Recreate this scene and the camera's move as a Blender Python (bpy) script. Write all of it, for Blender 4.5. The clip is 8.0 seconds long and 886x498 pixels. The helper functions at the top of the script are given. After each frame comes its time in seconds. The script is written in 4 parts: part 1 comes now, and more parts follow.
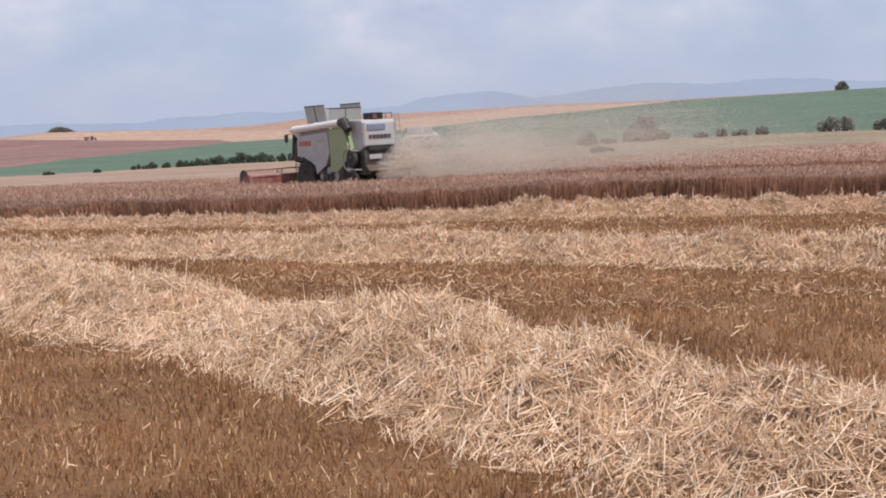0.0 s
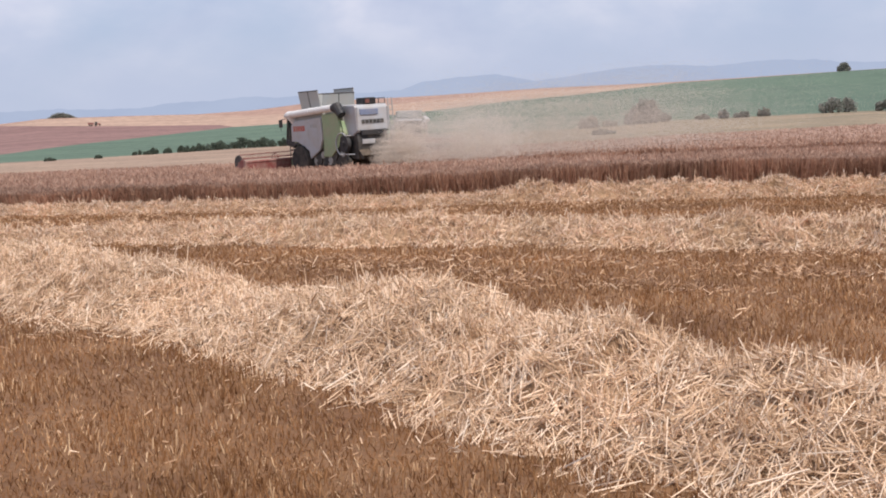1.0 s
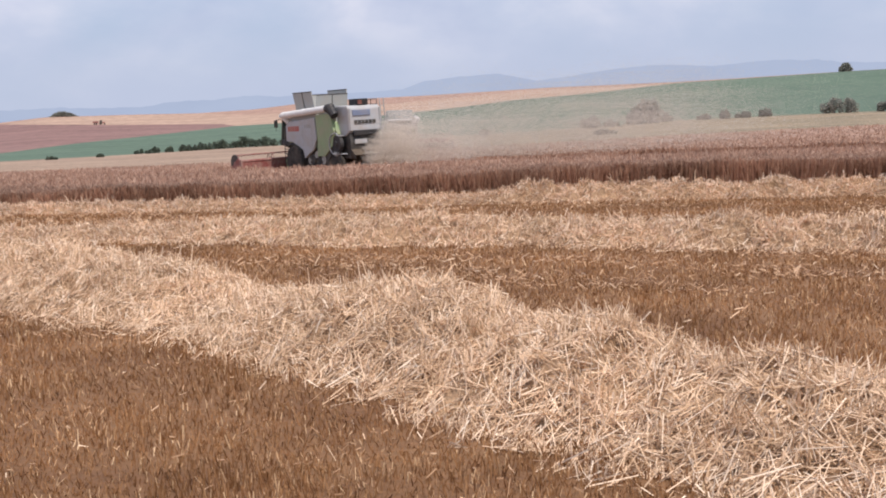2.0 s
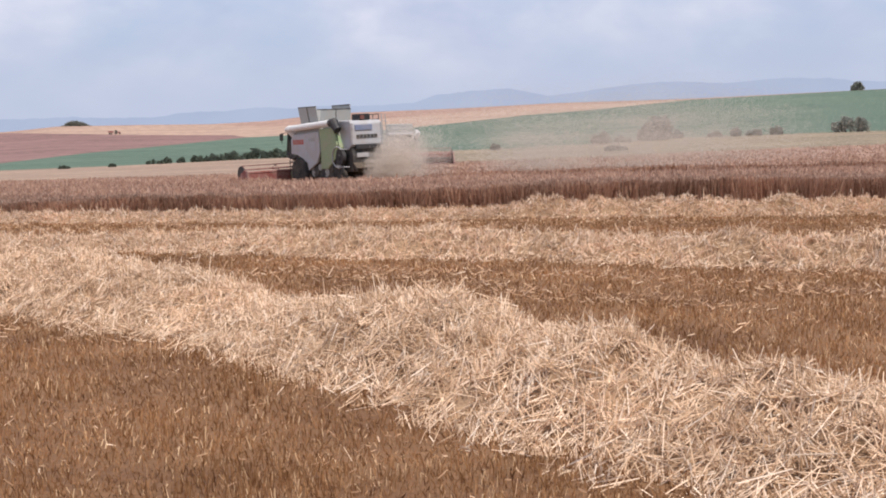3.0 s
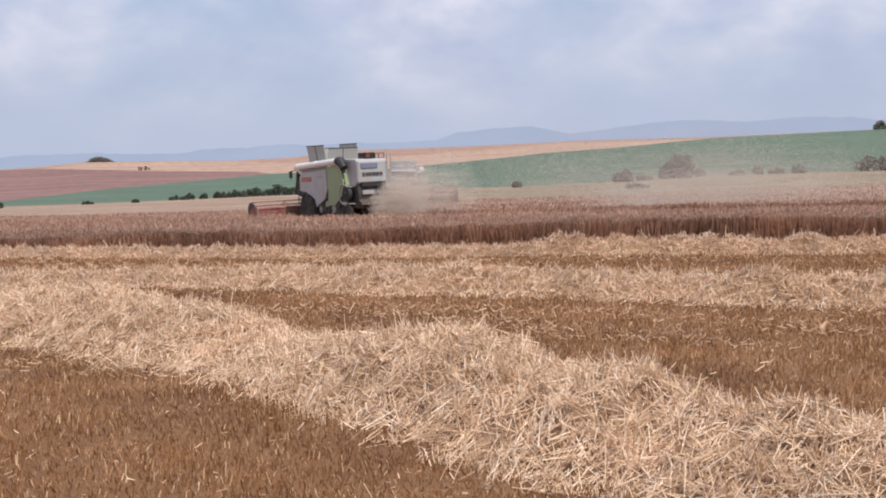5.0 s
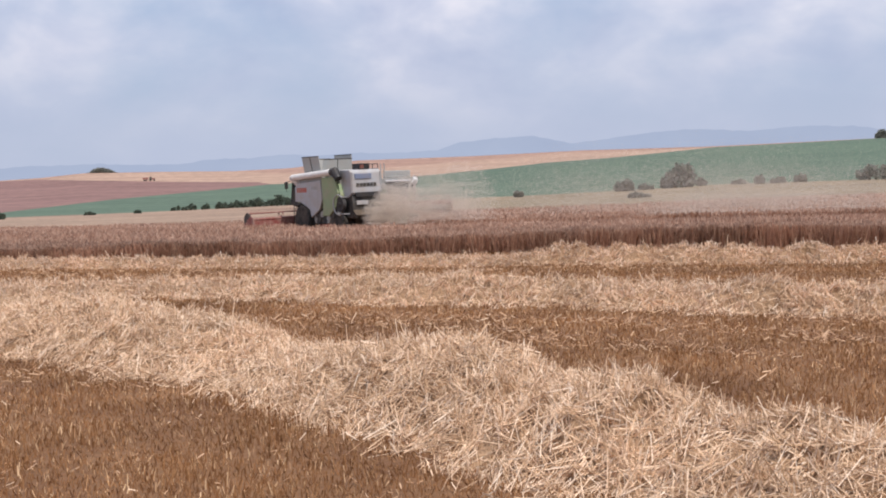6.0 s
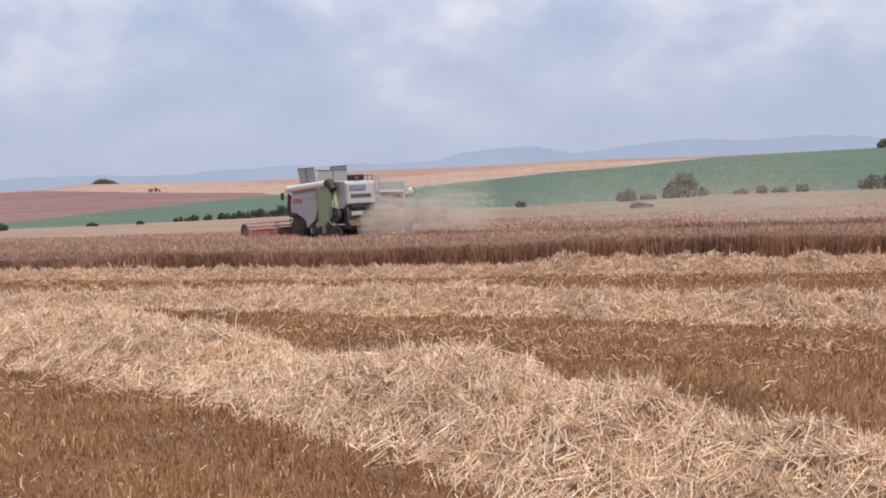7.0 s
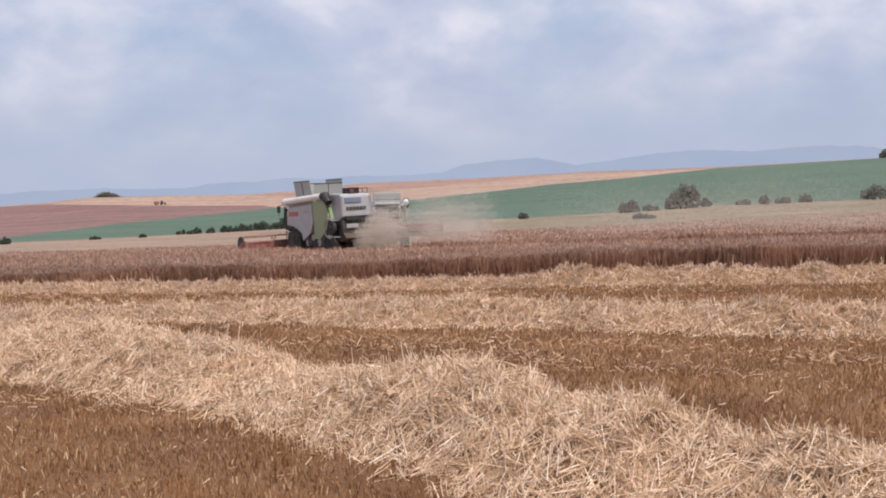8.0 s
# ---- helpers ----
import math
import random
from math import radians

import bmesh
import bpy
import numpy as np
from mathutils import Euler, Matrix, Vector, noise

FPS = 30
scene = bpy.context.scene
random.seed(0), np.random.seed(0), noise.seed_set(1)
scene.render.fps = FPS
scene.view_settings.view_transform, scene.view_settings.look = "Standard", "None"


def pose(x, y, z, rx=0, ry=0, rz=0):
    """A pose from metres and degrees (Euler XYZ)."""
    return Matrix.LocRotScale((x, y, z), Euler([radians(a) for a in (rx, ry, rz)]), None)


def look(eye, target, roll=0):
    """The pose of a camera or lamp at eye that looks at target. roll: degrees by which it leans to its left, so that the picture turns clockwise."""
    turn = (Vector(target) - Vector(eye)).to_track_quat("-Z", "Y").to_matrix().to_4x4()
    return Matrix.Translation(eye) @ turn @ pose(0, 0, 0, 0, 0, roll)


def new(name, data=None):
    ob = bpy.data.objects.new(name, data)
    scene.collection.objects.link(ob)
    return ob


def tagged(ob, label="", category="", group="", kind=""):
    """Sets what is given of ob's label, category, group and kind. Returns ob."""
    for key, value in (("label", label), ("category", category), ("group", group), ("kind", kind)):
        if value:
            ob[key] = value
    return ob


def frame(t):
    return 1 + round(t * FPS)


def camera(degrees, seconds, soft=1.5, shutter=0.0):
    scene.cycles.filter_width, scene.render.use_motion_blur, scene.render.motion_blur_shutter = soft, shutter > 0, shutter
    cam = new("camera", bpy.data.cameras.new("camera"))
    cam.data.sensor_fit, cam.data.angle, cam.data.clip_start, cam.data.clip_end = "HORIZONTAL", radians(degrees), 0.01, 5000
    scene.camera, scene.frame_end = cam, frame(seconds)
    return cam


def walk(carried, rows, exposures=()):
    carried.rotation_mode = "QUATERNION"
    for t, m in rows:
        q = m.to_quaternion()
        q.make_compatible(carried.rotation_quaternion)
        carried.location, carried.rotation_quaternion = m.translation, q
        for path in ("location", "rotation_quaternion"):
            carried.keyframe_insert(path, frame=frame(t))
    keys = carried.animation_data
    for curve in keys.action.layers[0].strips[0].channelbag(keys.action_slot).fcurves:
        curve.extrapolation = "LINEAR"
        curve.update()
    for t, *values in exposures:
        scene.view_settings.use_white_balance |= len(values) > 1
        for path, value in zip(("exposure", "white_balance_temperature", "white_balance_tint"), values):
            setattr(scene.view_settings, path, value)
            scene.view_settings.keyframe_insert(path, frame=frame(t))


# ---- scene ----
EYE_Z = 1.65
cam = camera(38.2, 8.0, soft=1.9)
PATH = [
    (0, pose(0.030, 0.470, 1.612, 85.74, 1.735, -1.865)),
    (0.5, pose(0.029, 0.479, 1.610, 85.29, 1.988, -1.863)),
    (1, pose(0.036, 0.490, 1.612, 85.02, 2.076, -1.804)),
    (1.5, pose(0.040, 0.480, 1.615, 84.94, 2.088, -1.788)),
    (3, pose(0.000, 0.008, 1.650, 85.626, 1.245, -1.254)),
    (3.5, pose(-0.002, 0.008, 1.650, 86.228, 1.085, -0.682)),
    (4, pose(-0.003, 0.007, 1.651, 86.718, 0.984, -0.379)),
    (4.5, pose(-0.003, 0.003, 1.648, 87.048, 0.971, -0.323)),
    (6, pose(0.002, -0.002, 1.645, 87.748, 1.157, -0.211)),
    (6.5, pose(0.000, 0.001, 1.645, 87.979, 1.259, -0.178)),
    (7, pose(-0.001, 0.001, 1.648, 88.212, 1.287, -0.114)),
    (7.5, pose(0.001, 0.000, 1.648, 88.469, 1.395, -0.049)),
    (8, pose(0.000, 0.000, 1.650, 88.750, 1.500, 0.000)),
]
walk(cam, PATH, [(0, -0.04), (0.5, 0.05), (1.5, 0.06), (3, 0.09), (4.5, -0.02), (6, -0.01), (8, -0.08)])

# ---- light ----
SUN_EL, SUN_AZ = 60.0, 146.0      # azimuth from +y, to the right
sun = new("sun", bpy.data.lights.new("sun", "SUN"))
sun.data.energy, sun.data.angle, sun.data.color = 3.75, radians(1.0), (1.0, 0.905, 0.825)
sun_way = Vector((math.sin(radians(SUN_AZ)) * math.cos(radians(SUN_EL)),
                  math.cos(radians(SUN_AZ)) * math.cos(radians(SUN_EL)), math.sin(radians(SUN_EL))))
sun.matrix_world = look(sun_way * 100, (0, 0, 0))


def node(tree, kind, **values):
    made = tree.nodes.new(kind)
    for key, value in values.items():
        if key in ("operation", "blend_type", "noise_dimensions", "sky_type", "sun_disc", "sun_elevation", "sun_rotation", "data_type", "interpolation_type"):
            if key == "operation": made.operation = value
            elif key == "blend_type": made.blend_type = value
            elif key == "data_type": made.data_type = value
            elif key == "sky_type": made.sky_type = value
            elif key == "sun_disc": made.sun_disc = value
            elif key == "sun_elevation": made.sun_elevation = value
            elif key == "sun_rotation": made.sun_rotation = value
            elif key == "interpolation_type": made.interpolation_type = value
        else:
            made.inputs[key.replace("_", " ")].default_value = value
    return made


def ramp(tree, fac, stops):
    made = tree.nodes.new("ShaderNodeValToRGB")
    els = made.color_ramp.elements
    while len(els) < len(stops):
        els.new(0.5)
    for el, (at, col) in zip(els, stops):
        el.position, el.color = at, (*col, 1) if len(col) == 3 else col
    tree.links.new(fac, made.inputs[0])
    return made.outputs[0]


def grey(v):
    return (v, v, v)


def mixed(tree, fac, a, b, how="MIX"):
    made = tree.nodes.new("ShaderNodeMix")
    made.data_type, made.blend_type = "RGBA", how
    for value, k in ((fac, 0), (a, 6), (b, 7)):
        if hasattr(value, "is_linked"):
            tree.links.new(value, made.inputs[k])
        elif k == 0:
            made.inputs[0].default_value = value
        else:
            made.inputs[k].default_value = (*value, 1)
    return made.outputs[2]


world = bpy.data.worlds.new("world")
scene.world = world
world.use_nodes = True
wt = world.node_tree
wt.nodes.clear()
sky = node(wt, "ShaderNodeTexSky", sky_type="NISHITA", sun_disc=False, sun_elevation=radians(SUN_EL), sun_rotation=radians(SUN_AZ))
coord = wt.nodes.new("ShaderNodeTexCoord")
stretch = wt.nodes.new("ShaderNodeMapping")
stretch.inputs["Scale"].default_value = (1, 1, 1.7)
stretch.inputs["Location"].default_value = (0.35, 0.0, 0.17)
wt.links.new(coord.outputs["Generated"], stretch.inputs["Vector"])
cloud_big = node(wt, "ShaderNodeTexNoise", Scale=5.5, Detail=7.0, Roughness=0.52, Distortion=0.15)
cloud_fine = node(wt, "ShaderNodeTexNoise", Scale=12.0, Detail=4.0, Roughness=0.5, Distortion=0.2)
for n in (cloud_big, cloud_fine):
    wt.links.new(stretch.outputs[0], n.inputs["Vector"])
height = wt.nodes.new("ShaderNodeSeparateXYZ")
wt.links.new(coord.outputs["Generated"], height.inputs[0])
dim = node(wt, "ShaderNodeVectorMath", operation="SCALE")
dim.inputs["Scale"].default_value = 0.10
wt.links.new(sky.outputs[0], dim.inputs[0])
shade = ramp(wt, cloud_fine.outputs[0], [(0.32, (0.50, 0.555, 0.74)), (0.50, (0.64, 0.675, 0.83)), (0.66, (0.84, 0.83, 0.93))])
cover = ramp(wt, cloud_big.outputs[0], [(0.30, grey(0.15)), (0.46, grey(0.75)), (0.58, grey(1.0))])
clear = mixed(wt, 0.70, dim.outputs[0], (0.40, 0.52, 0.76))
cloudy = mixed(wt, cover, clear, shade)
haze = ramp(wt, height.outputs[2], [(0.0, grey(1.0)), (0.055, grey(0.80)), (0.15, grey(0.0))])
dome = mixed(wt, haze, cloudy, (0.49, 0.545, 0.70))
back = wt.nodes.new("ShaderNodeBackground")
back.inputs["Strength"].default_value = 1.0
wt.links.new(dome, back.inputs["Color"])
out = wt.nodes.new("ShaderNodeOutputWorld")
wt.links.new(back.outputs[0], out.inputs["Surface"])


# ---- materials ----
def material(name, rough=0.8, metal=0.0):
    m = bpy.data.materials.new(name)
    m.use_nodes = True
    b = m.node_tree.nodes["Principled BSDF"]
    b.inputs["Roughness"].default_value, b.inputs["Metallic"].default_value = rough, metal
    return m, m.node_tree, b


def bumped(tree, b, fac, strength, distance):
    n = tree.nodes.new("ShaderNodeBump")
    n.inputs["Strength"].default_value, n.inputs["Distance"].default_value = strength, distance
    tree.links.new(fac, n.inputs["Height"])
    tree.links.new(n.outputs[0], b.inputs["Normal"])


def spot_noise(tree, scale, detail=4.0, rough=0.55, squash=None):
    n = node(tree, "ShaderNodeTexNoise", Scale=scale, Detail=detail, Roughness=rough)
    c = tree.nodes.new("ShaderNodeTexCoord")
    if squash:
        k = tree.nodes.new("ShaderNodeMapping")
        k.inputs["Scale"].default_value = squash
        tree.links.new(c.outputs["Object"], k.inputs["Vector"])
        tree.links.new(k.outputs[0], n.inputs["Vector"])
    else:
        tree.links.new(c.outputs["Object"], n.inputs["Vector"])
    return n.outputs[0]


def two_tone(name, dark, light, coarse, fine, rough=0.9, bump=0.3, depth=0.02, squash=None, spread=(0.35, 0.65)):
    """A surface with coarse patches and a fine grain between two colours."""
    m, t, b = material(name, rough)
    a, f = spot_noise(t, coarse, squash=squash), spot_noise(t, fine, 3.0)
    mid = tuple((x + y) / 2 for x, y in zip(dark, light))
    patch = ramp(t, a, [(spread[0], dark), (0.5, mid), (spread[1], light)])
    grain = ramp(t, f, [(0.3, grey(0.72)), (0.7, grey(1.25))])
    t.links.new(mixed(t, 1.0, patch, grain, "MULTIPLY"), b.inputs["Base Color"])
    if bump:
        bumped(t, b, f, bump, depth)
    return m


def stem_material(name, stops, coarse=0.6, dull=0.25, shine=0.5, thin=0.0):
    """Stalks: each island takes its own tone, larger patches vary the whole."""
    m, t, b = material(name, shine)
    geo = t.nodes.new("ShaderNodeNewGeometry")
    own = ramp(t, geo.outputs["Random Per Island"], stops)
    patch = ramp(t, spot_noise(t, coarse), [(0.3, grey(1.0 - dull)), (0.7, grey(1.0 + dull * 0.6))])
    t.links.new(mixed(t, 1.0, own, patch, "MULTIPLY"), b.inputs["Base Color"])
    b.inputs["Specular IOR Level"].default_value = 0.2
    if thin:
        # flat stalks let part of the light through
        glow, mix = t.nodes.new("ShaderNodeBsdfTranslucent"), t.nodes.new("ShaderNodeMixShader")
        t.links.new(b.inputs["Base Color"].links[0].from_socket, glow.inputs[0])
        mix.inputs[0].default_value = thin
        t.links.new(b.outputs[0], mix.inputs[1])
        t.links.new(glow.outputs[0], mix.inputs[2])
        t.links.new(mix.outputs[0], t.nodes["Material Output"].inputs[0])
    return m


def paint(name, colour, rough=0.45, dirt=0.35, dust=(0.36, 0.29, 0.22), metal=0.0, scale=1.6):
    """Machine paint with field dust on it."""
    m, t, b = material(name, rough, metal)
    d = ramp(t, spot_noise(t, scale, 6.0, 0.65), [(0.38, grey(0.0)), (0.75, grey(dirt))])
    t.links.new(mixed(t, d, colour, dust), b.inputs["Base Color"])
    t.links.new(ramp(t, spot_noise(t, scale * 3), [(0.3, grey(rough)), (0.7, grey(min(1.0, rough + 0.3)))]), b.inputs["Roughness"])
    return m


EARTH = two_tone("stubble earth", (0.148, 0.069, 0.028), (0.222, 0.117, 0.052), 0.7, 22.0, 0.95, 0.5, 0.02)
FAR_STUBBLE = two_tone("far stubble", (0.235, 0.160, 0.112), (0.345, 0.245, 0.170), 0.05, 0.9, 0.95, 0.4, 0.15, (1, 3, 1))
DRY_GRASS = two_tone("dry grass", (0.165, 0.135, 0.085), (0.29, 0.22, 0.140), 0.06, 0.9, 0.95, 0.5, 0.15, (1, 3, 1))
GREEN_FIELD = two_tone("green field", (0.062, 0.106, 0.068), (0.092, 0.145, 0.093), 0.012, 0.25, 0.9, 0.5, 0.4, (1, 4, 1))
PLOUGHED = two_tone("ploughed field", (0.180, 0.095, 0.082), (0.240, 0.135, 0.115), 0.010, 0.2, 0.95, 0.4, 0.3, (1, 4, 1))
TAN_FIELD = two_tone("tan field", (0.335, 0.22, 0.16), (0.42, 0.29, 0.21), 0.012, 0.2, 0.95, 0.3, 0.3, (1, 5, 1))
RUST_FIELD = two_tone("rust field", (0.27, 0.16, 0.120), (0.37, 0.235, 0.175), 0.010, 0.2, 0.95, 0.3, 0.3, (1, 5, 1))
STRAW = stem_material("straw", [(0.0, (0.44, 0.285, 0.170)), (0.35, (0.70, 0.495, 0.330)), (0.75, (0.86, 0.655, 0.475)), (1.0, (0.94, 0.80, 0.65))], 0.8, 0.15, 0.7)
THIN_STRAW = stem_material("thin straw", [(0.0, (0.46, 0.285, 0.175)), (0.35, (0.71, 0.490, 0.330)), (0.75, (0.86, 0.660, 0.490)), (1.0, (0.94, 0.80, 0.66))], 0.8, 0.22, 0.7, 0.4)
# same straw, darkened: the shade in the gaps between stalks is in its colour
SHADED_STRAW_BED = two_tone("shaded straw bed", (0.25, 0.150, 0.080), (0.42, 0.275, 0.165), 2.0, 26.0, 0.9, 0.9, 0.05)
LOOSE = stem_material("loose straw", [(0.0, (0.36, 0.21, 0.115)), (0.5, (0.53, 0.335, 0.20)), (0.9, (0.68, 0.47, 0.31)), (1.0, (0.86, 0.68, 0.50))], 0.8, 0.2, 0.5)
STUBBLE = stem_material("stubble", [(0.0, (0.200, 0.092, 0.037)), (0.5, (0.278, 0.134, 0.056)), (0.85, (0.38, 0.208, 0.097)), (1.0, (0.78, 0.56, 0.35))], 0.35, 0.40, 0.7)
CROP_STEM = stem_material("ripe stalk", [(0.0, (0.310, 0.158, 0.104)), (0.5, (0.420, 0.236, 0.160)), (1.0, (0.560, 0.360, 0.250))], 0.35, 0.3, 0.7, 0.4)
CROP_EAR = stem_material("ripe ear", [(0.0, (0.325, 0.195, 0.138)), (0.5, (0.425, 0.272, 0.200)), (1.0, (0.560, 0.402, 0.308))], 0.12, 0.25, 0.7, 0.4)
CROP_BED = two_tone("crop canopy", (0.290, 0.175, 0.125), (0.420, 0.272, 0.200), 0.5, 9.0, 0.95, 1.0, 0.10)


def leaf_material(name, stops):
    """Leaves that let some light through."""
    m, t, b = material(name, 0.6)
    geo = t.nodes.new("ShaderNodeNewGeometry")
    own = ramp(t, geo.outputs["Random Per Island"], stops)
    patch = ramp(t, spot_noise(t, 0.5), [(0.3, grey(0.75)), (0.7, grey(1.2))])
    tone = mixed(t, 1.0, own, patch, "MULTIPLY")
    t.links.new(tone, b.inputs["Base Color"])
    glow, mix = t.nodes.new("ShaderNodeBsdfTranslucent"), t.nodes.new("ShaderNodeMixShader")
    t.links.new(tone, glow.inputs[0])
    mix.inputs[0].default_value = 0.45
    t.links.new(b.outputs[0], mix.inputs[1])
    t.links.new(glow.outputs[0], mix.inputs[2])
    t.links.new(mix.outputs[0], t.nodes["Material Output"].inputs[0])
    return m


LEAF = leaf_material("leaf", [(0.0, (0.115, 0.155, 0.120)), (0.6, (0.160, 0.205, 0.155)), (1.0, (0.200, 0.245, 0.180))])
# grey-green leaves, made paler than foliage: distance haze is mixed into the tone
LEAF_HAZE_GREY = leaf_material("hazed grey leaf", [(0.0, (0.225, 0.240, 0.210)), (0.6, (0.295, 0.300, 0.260)), (1.0, (0.38, 0.375, 0.32))])
BARK = two_tone("bark", (0.05, 0.04, 0.03), (0.12, 0.09, 0.065), 2.0, 14.0, 0.9, 0.6, 0.03)


def dust_material(name, dark, light):
    """Specks that scatter light both ways."""
    m = bpy.data.materials.new(name)
    m.use_nodes = True
    t = m.node_tree
    t.nodes.clear()
    own = ramp(t, t.nodes.new("ShaderNodeNewGeometry").outputs["Random Per Island"], [(0.0, dark), (1.0, light)])
    d, l, mix = t.nodes.new("ShaderNodeBsdfDiffuse"), t.nodes.new("ShaderNodeBsdfTranslucent"), t.nodes.new("ShaderNodeMixShader")
    t.links.new(own, d.inputs[0])
    t.links.new(own, l.inputs[0])
    t.links.new(d.outputs[0], mix.inputs[1])
    t.links.new(l.outputs[0], mix.inputs[2])
    t.links.new(mix.outputs[0], t.nodes.new("ShaderNodeOutputMaterial").inputs[0])
    return m


DUST = dust_material("chaff dust", (0.72, 0.655, 0.585), (0.84, 0.78, 0.71))
FINE_DUST = dust_material("fine earth dust", (0.62, 0.57, 0.505), (0.74, 0.69, 0.62))
WHITE_PAINT = paint("pale panel paint", (0.40, 0.415, 0.44), 0.45, 0.6)
GREEN_PAINT = paint("light green paint", (0.25, 0.34, 0.185), 0.45, 0.6)
GREY_SHEET = paint("grey sheet metal", (0.33, 0.345, 0.34), 0.5, 0.45)
DARK_STEEL = paint("dark steel", (0.028, 0.029, 0.031), 0.6, 0.28)
RED_PAINT = paint("red paint", (0.40, 0.060, 0.040), 0.5, 0.75)
BOARD_PAINT = paint("dull red board", (0.14, 0.030, 0.025), 0.6, 0.5)
REEL_PAINT = paint("faded red paint", (0.22, 0.058, 0.050), 0.7, 0.9, (0.36, 0.26, 0.22), 0.0, 2.5)
SILVER = paint("silver tube", (0.70, 0.70, 0.69), 0.35, 0.3)
RUBBER = paint("rubber", (0.018, 0.018, 0.019), 0.85, 0.25)
BLACK = paint("black plastic", (0.013, 0.014, 0.018), 0.5, 0.1)
RIM_PAINT = paint("rim paint", (0.42, 0.40, 0.34), 0.5, 0.5)
BLUE_GREY = paint("blue grey panel", (0.16, 0.20, 0.30), 0.45, 0.35)
GLASS, _t, _b = material("cab glass", 0.05)
_b.inputs["Base Color"].default_value = (0.02, 0.03, 0.03, 1)
_b.inputs["Specular IOR Level"].default_value = 0.35
# the mountains glow in a flat blue: distance haze put into their colour
RANGE_HAZE = bpy.data.materials.new("glowing hazy range")
RANGE_HAZE.use_nodes = True
_t = RANGE_HAZE.node_tree
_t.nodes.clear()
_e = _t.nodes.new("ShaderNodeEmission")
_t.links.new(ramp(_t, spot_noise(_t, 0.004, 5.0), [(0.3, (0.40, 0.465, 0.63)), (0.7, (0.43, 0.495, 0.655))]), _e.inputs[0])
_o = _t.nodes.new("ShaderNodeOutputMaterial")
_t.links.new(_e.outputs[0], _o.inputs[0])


# ---- mesh helpers ----
def mesh_from(name, verts, tris, mats, index=None, smooth=False):
    """A mesh from arrays of corners and triangles."""
    me = bpy.data.meshes.new(name)
    v, f = np.asarray(verts, np.float32), np.asarray(tris, np.int32)
    me.vertices.add(len(v))
    me.vertices.foreach_set("co", v.ravel())
    me.loops.add(f.size)
    me.loops.foreach_set("vertex_index", f.ravel())
    me.polygons.add(len(f))
    me.polygons.foreach_set("loop_start", np.arange(0, f.size, f.shape[1], dtype=np.int32))
    me.polygons.foreach_set("use_smooth", np.full(len(f), smooth, dtype=bool))
    for m in mats:
        me.materials.append(m)
    if index is not None:
        me.polygons.foreach_set("material_index", np.asarray(index, np.int32))
    me.update(calc_edges=True)
    return me


def grid_faces(rows, cols):
    i = np.arange(rows - 1)[:, None] * cols + np.arange(cols - 1)[None]
    return np.stack([i, i + 1, i + cols + 1, i + cols], -1).reshape(-1, 4)


def unit(a):
    return a / np.maximum(np.linalg.norm(a, axis=-1, keepdims=True), 1e-9)


def stems(points, widths, seed=0):
    """Three-sided stalks along rows of points (n, k, 3); widths (n, k)."""
    r = np.random.default_rng(seed)
    n, k, _ = points.shape
    axis = unit(points[:, -1] - points[:, 0])
    side = unit(np.cross(axis, r.normal(size=(n, 3))))
    other = np.cross(axis, side)
    ring = [side * math.cos(a) + other * math.sin(a) for a in (0, 2.094, 4.189)]
    v = np.stack([points + d[:, None] * widths[..., None] for d in ring], 2)      # n, k, 3, 3
    base = (np.arange(n) * k * 3)[:, None, None, None]
    j, c = np.arange(k - 1)[None, :, None, None] * 3, np.arange(3)[None, None, :, None]
    d = (c + 1) % 3
    quad = np.stack([np.broadcast_to(base + j + a, (n, k - 1, 3, 1))[..., 0] for a in (c, d, d + 3, c + 3)], -1)
    return v.reshape(-1, 3), quad.reshape(-1, 4)


def flats(points, widths, seed=0):
    """Flat stalks, two points and four corners each, turned at random about their length."""
    r = np.random.default_rng(seed)
    p, q = points[:, 0], points[:, -1]
    side = unit(np.cross(q - p, r.normal(size=p.shape))) * 1.35
    a, b = side * widths[:, :1], side * widths[:, -1:]
    return np.stack([p - a, p + a, q + b, q - b], 1).reshape(-1, 3), np.arange(len(p) * 4).reshape(-1, 4)


def blades(base, tip, width, seed=0):
    """Flat blades, four corners each."""
    r = np.random.default_rng(seed)
    a = r.uniform(0, 3.1416, len(base))
    side = np.stack([np.cos(a), np.sin(a) * 0.6, a * 0], -1) * width[:, None]
    v = np.stack([base - side, base + side, tip + side * 0.8, tip - side * 0.8], 1).reshape(-1, 3)
    return v, np.arange(len(base) * 4).reshape(-1, 4)


def stuff(name, sets, mats, label, category):
    """Joins sets of (corners, quads, material index) into one object of many small pieces."""
    vs, fs, ix, at = [], [], [], 0
    for v, f, m in sets:
        vs.append(v), fs.append(f + at), ix.append(np.full(len(f), m))
        at += len(v)
    ob = new(name, mesh_from(name, np.concatenate(vs), np.concatenate(fs), mats, np.concatenate(ix)))
    return tagged(ob, label, category, kind="stuff")


def wave(x, y, seed, scale):
    """Smooth noise on arrays, about -1 to 1."""
    r = np.random.default_rng(seed)
    total = np.zeros(np.broadcast(x, y).shape)
    for i in range(9):
        a, k = r.uniform(0, 6.283), r.uniform(0.6, 1.7) / scale
        total = total + np.sin(k * 6.283 * (np.cos(a) * x + np.sin(a) * y) + r.uniform(0, 6.283))
    return total / 3.2


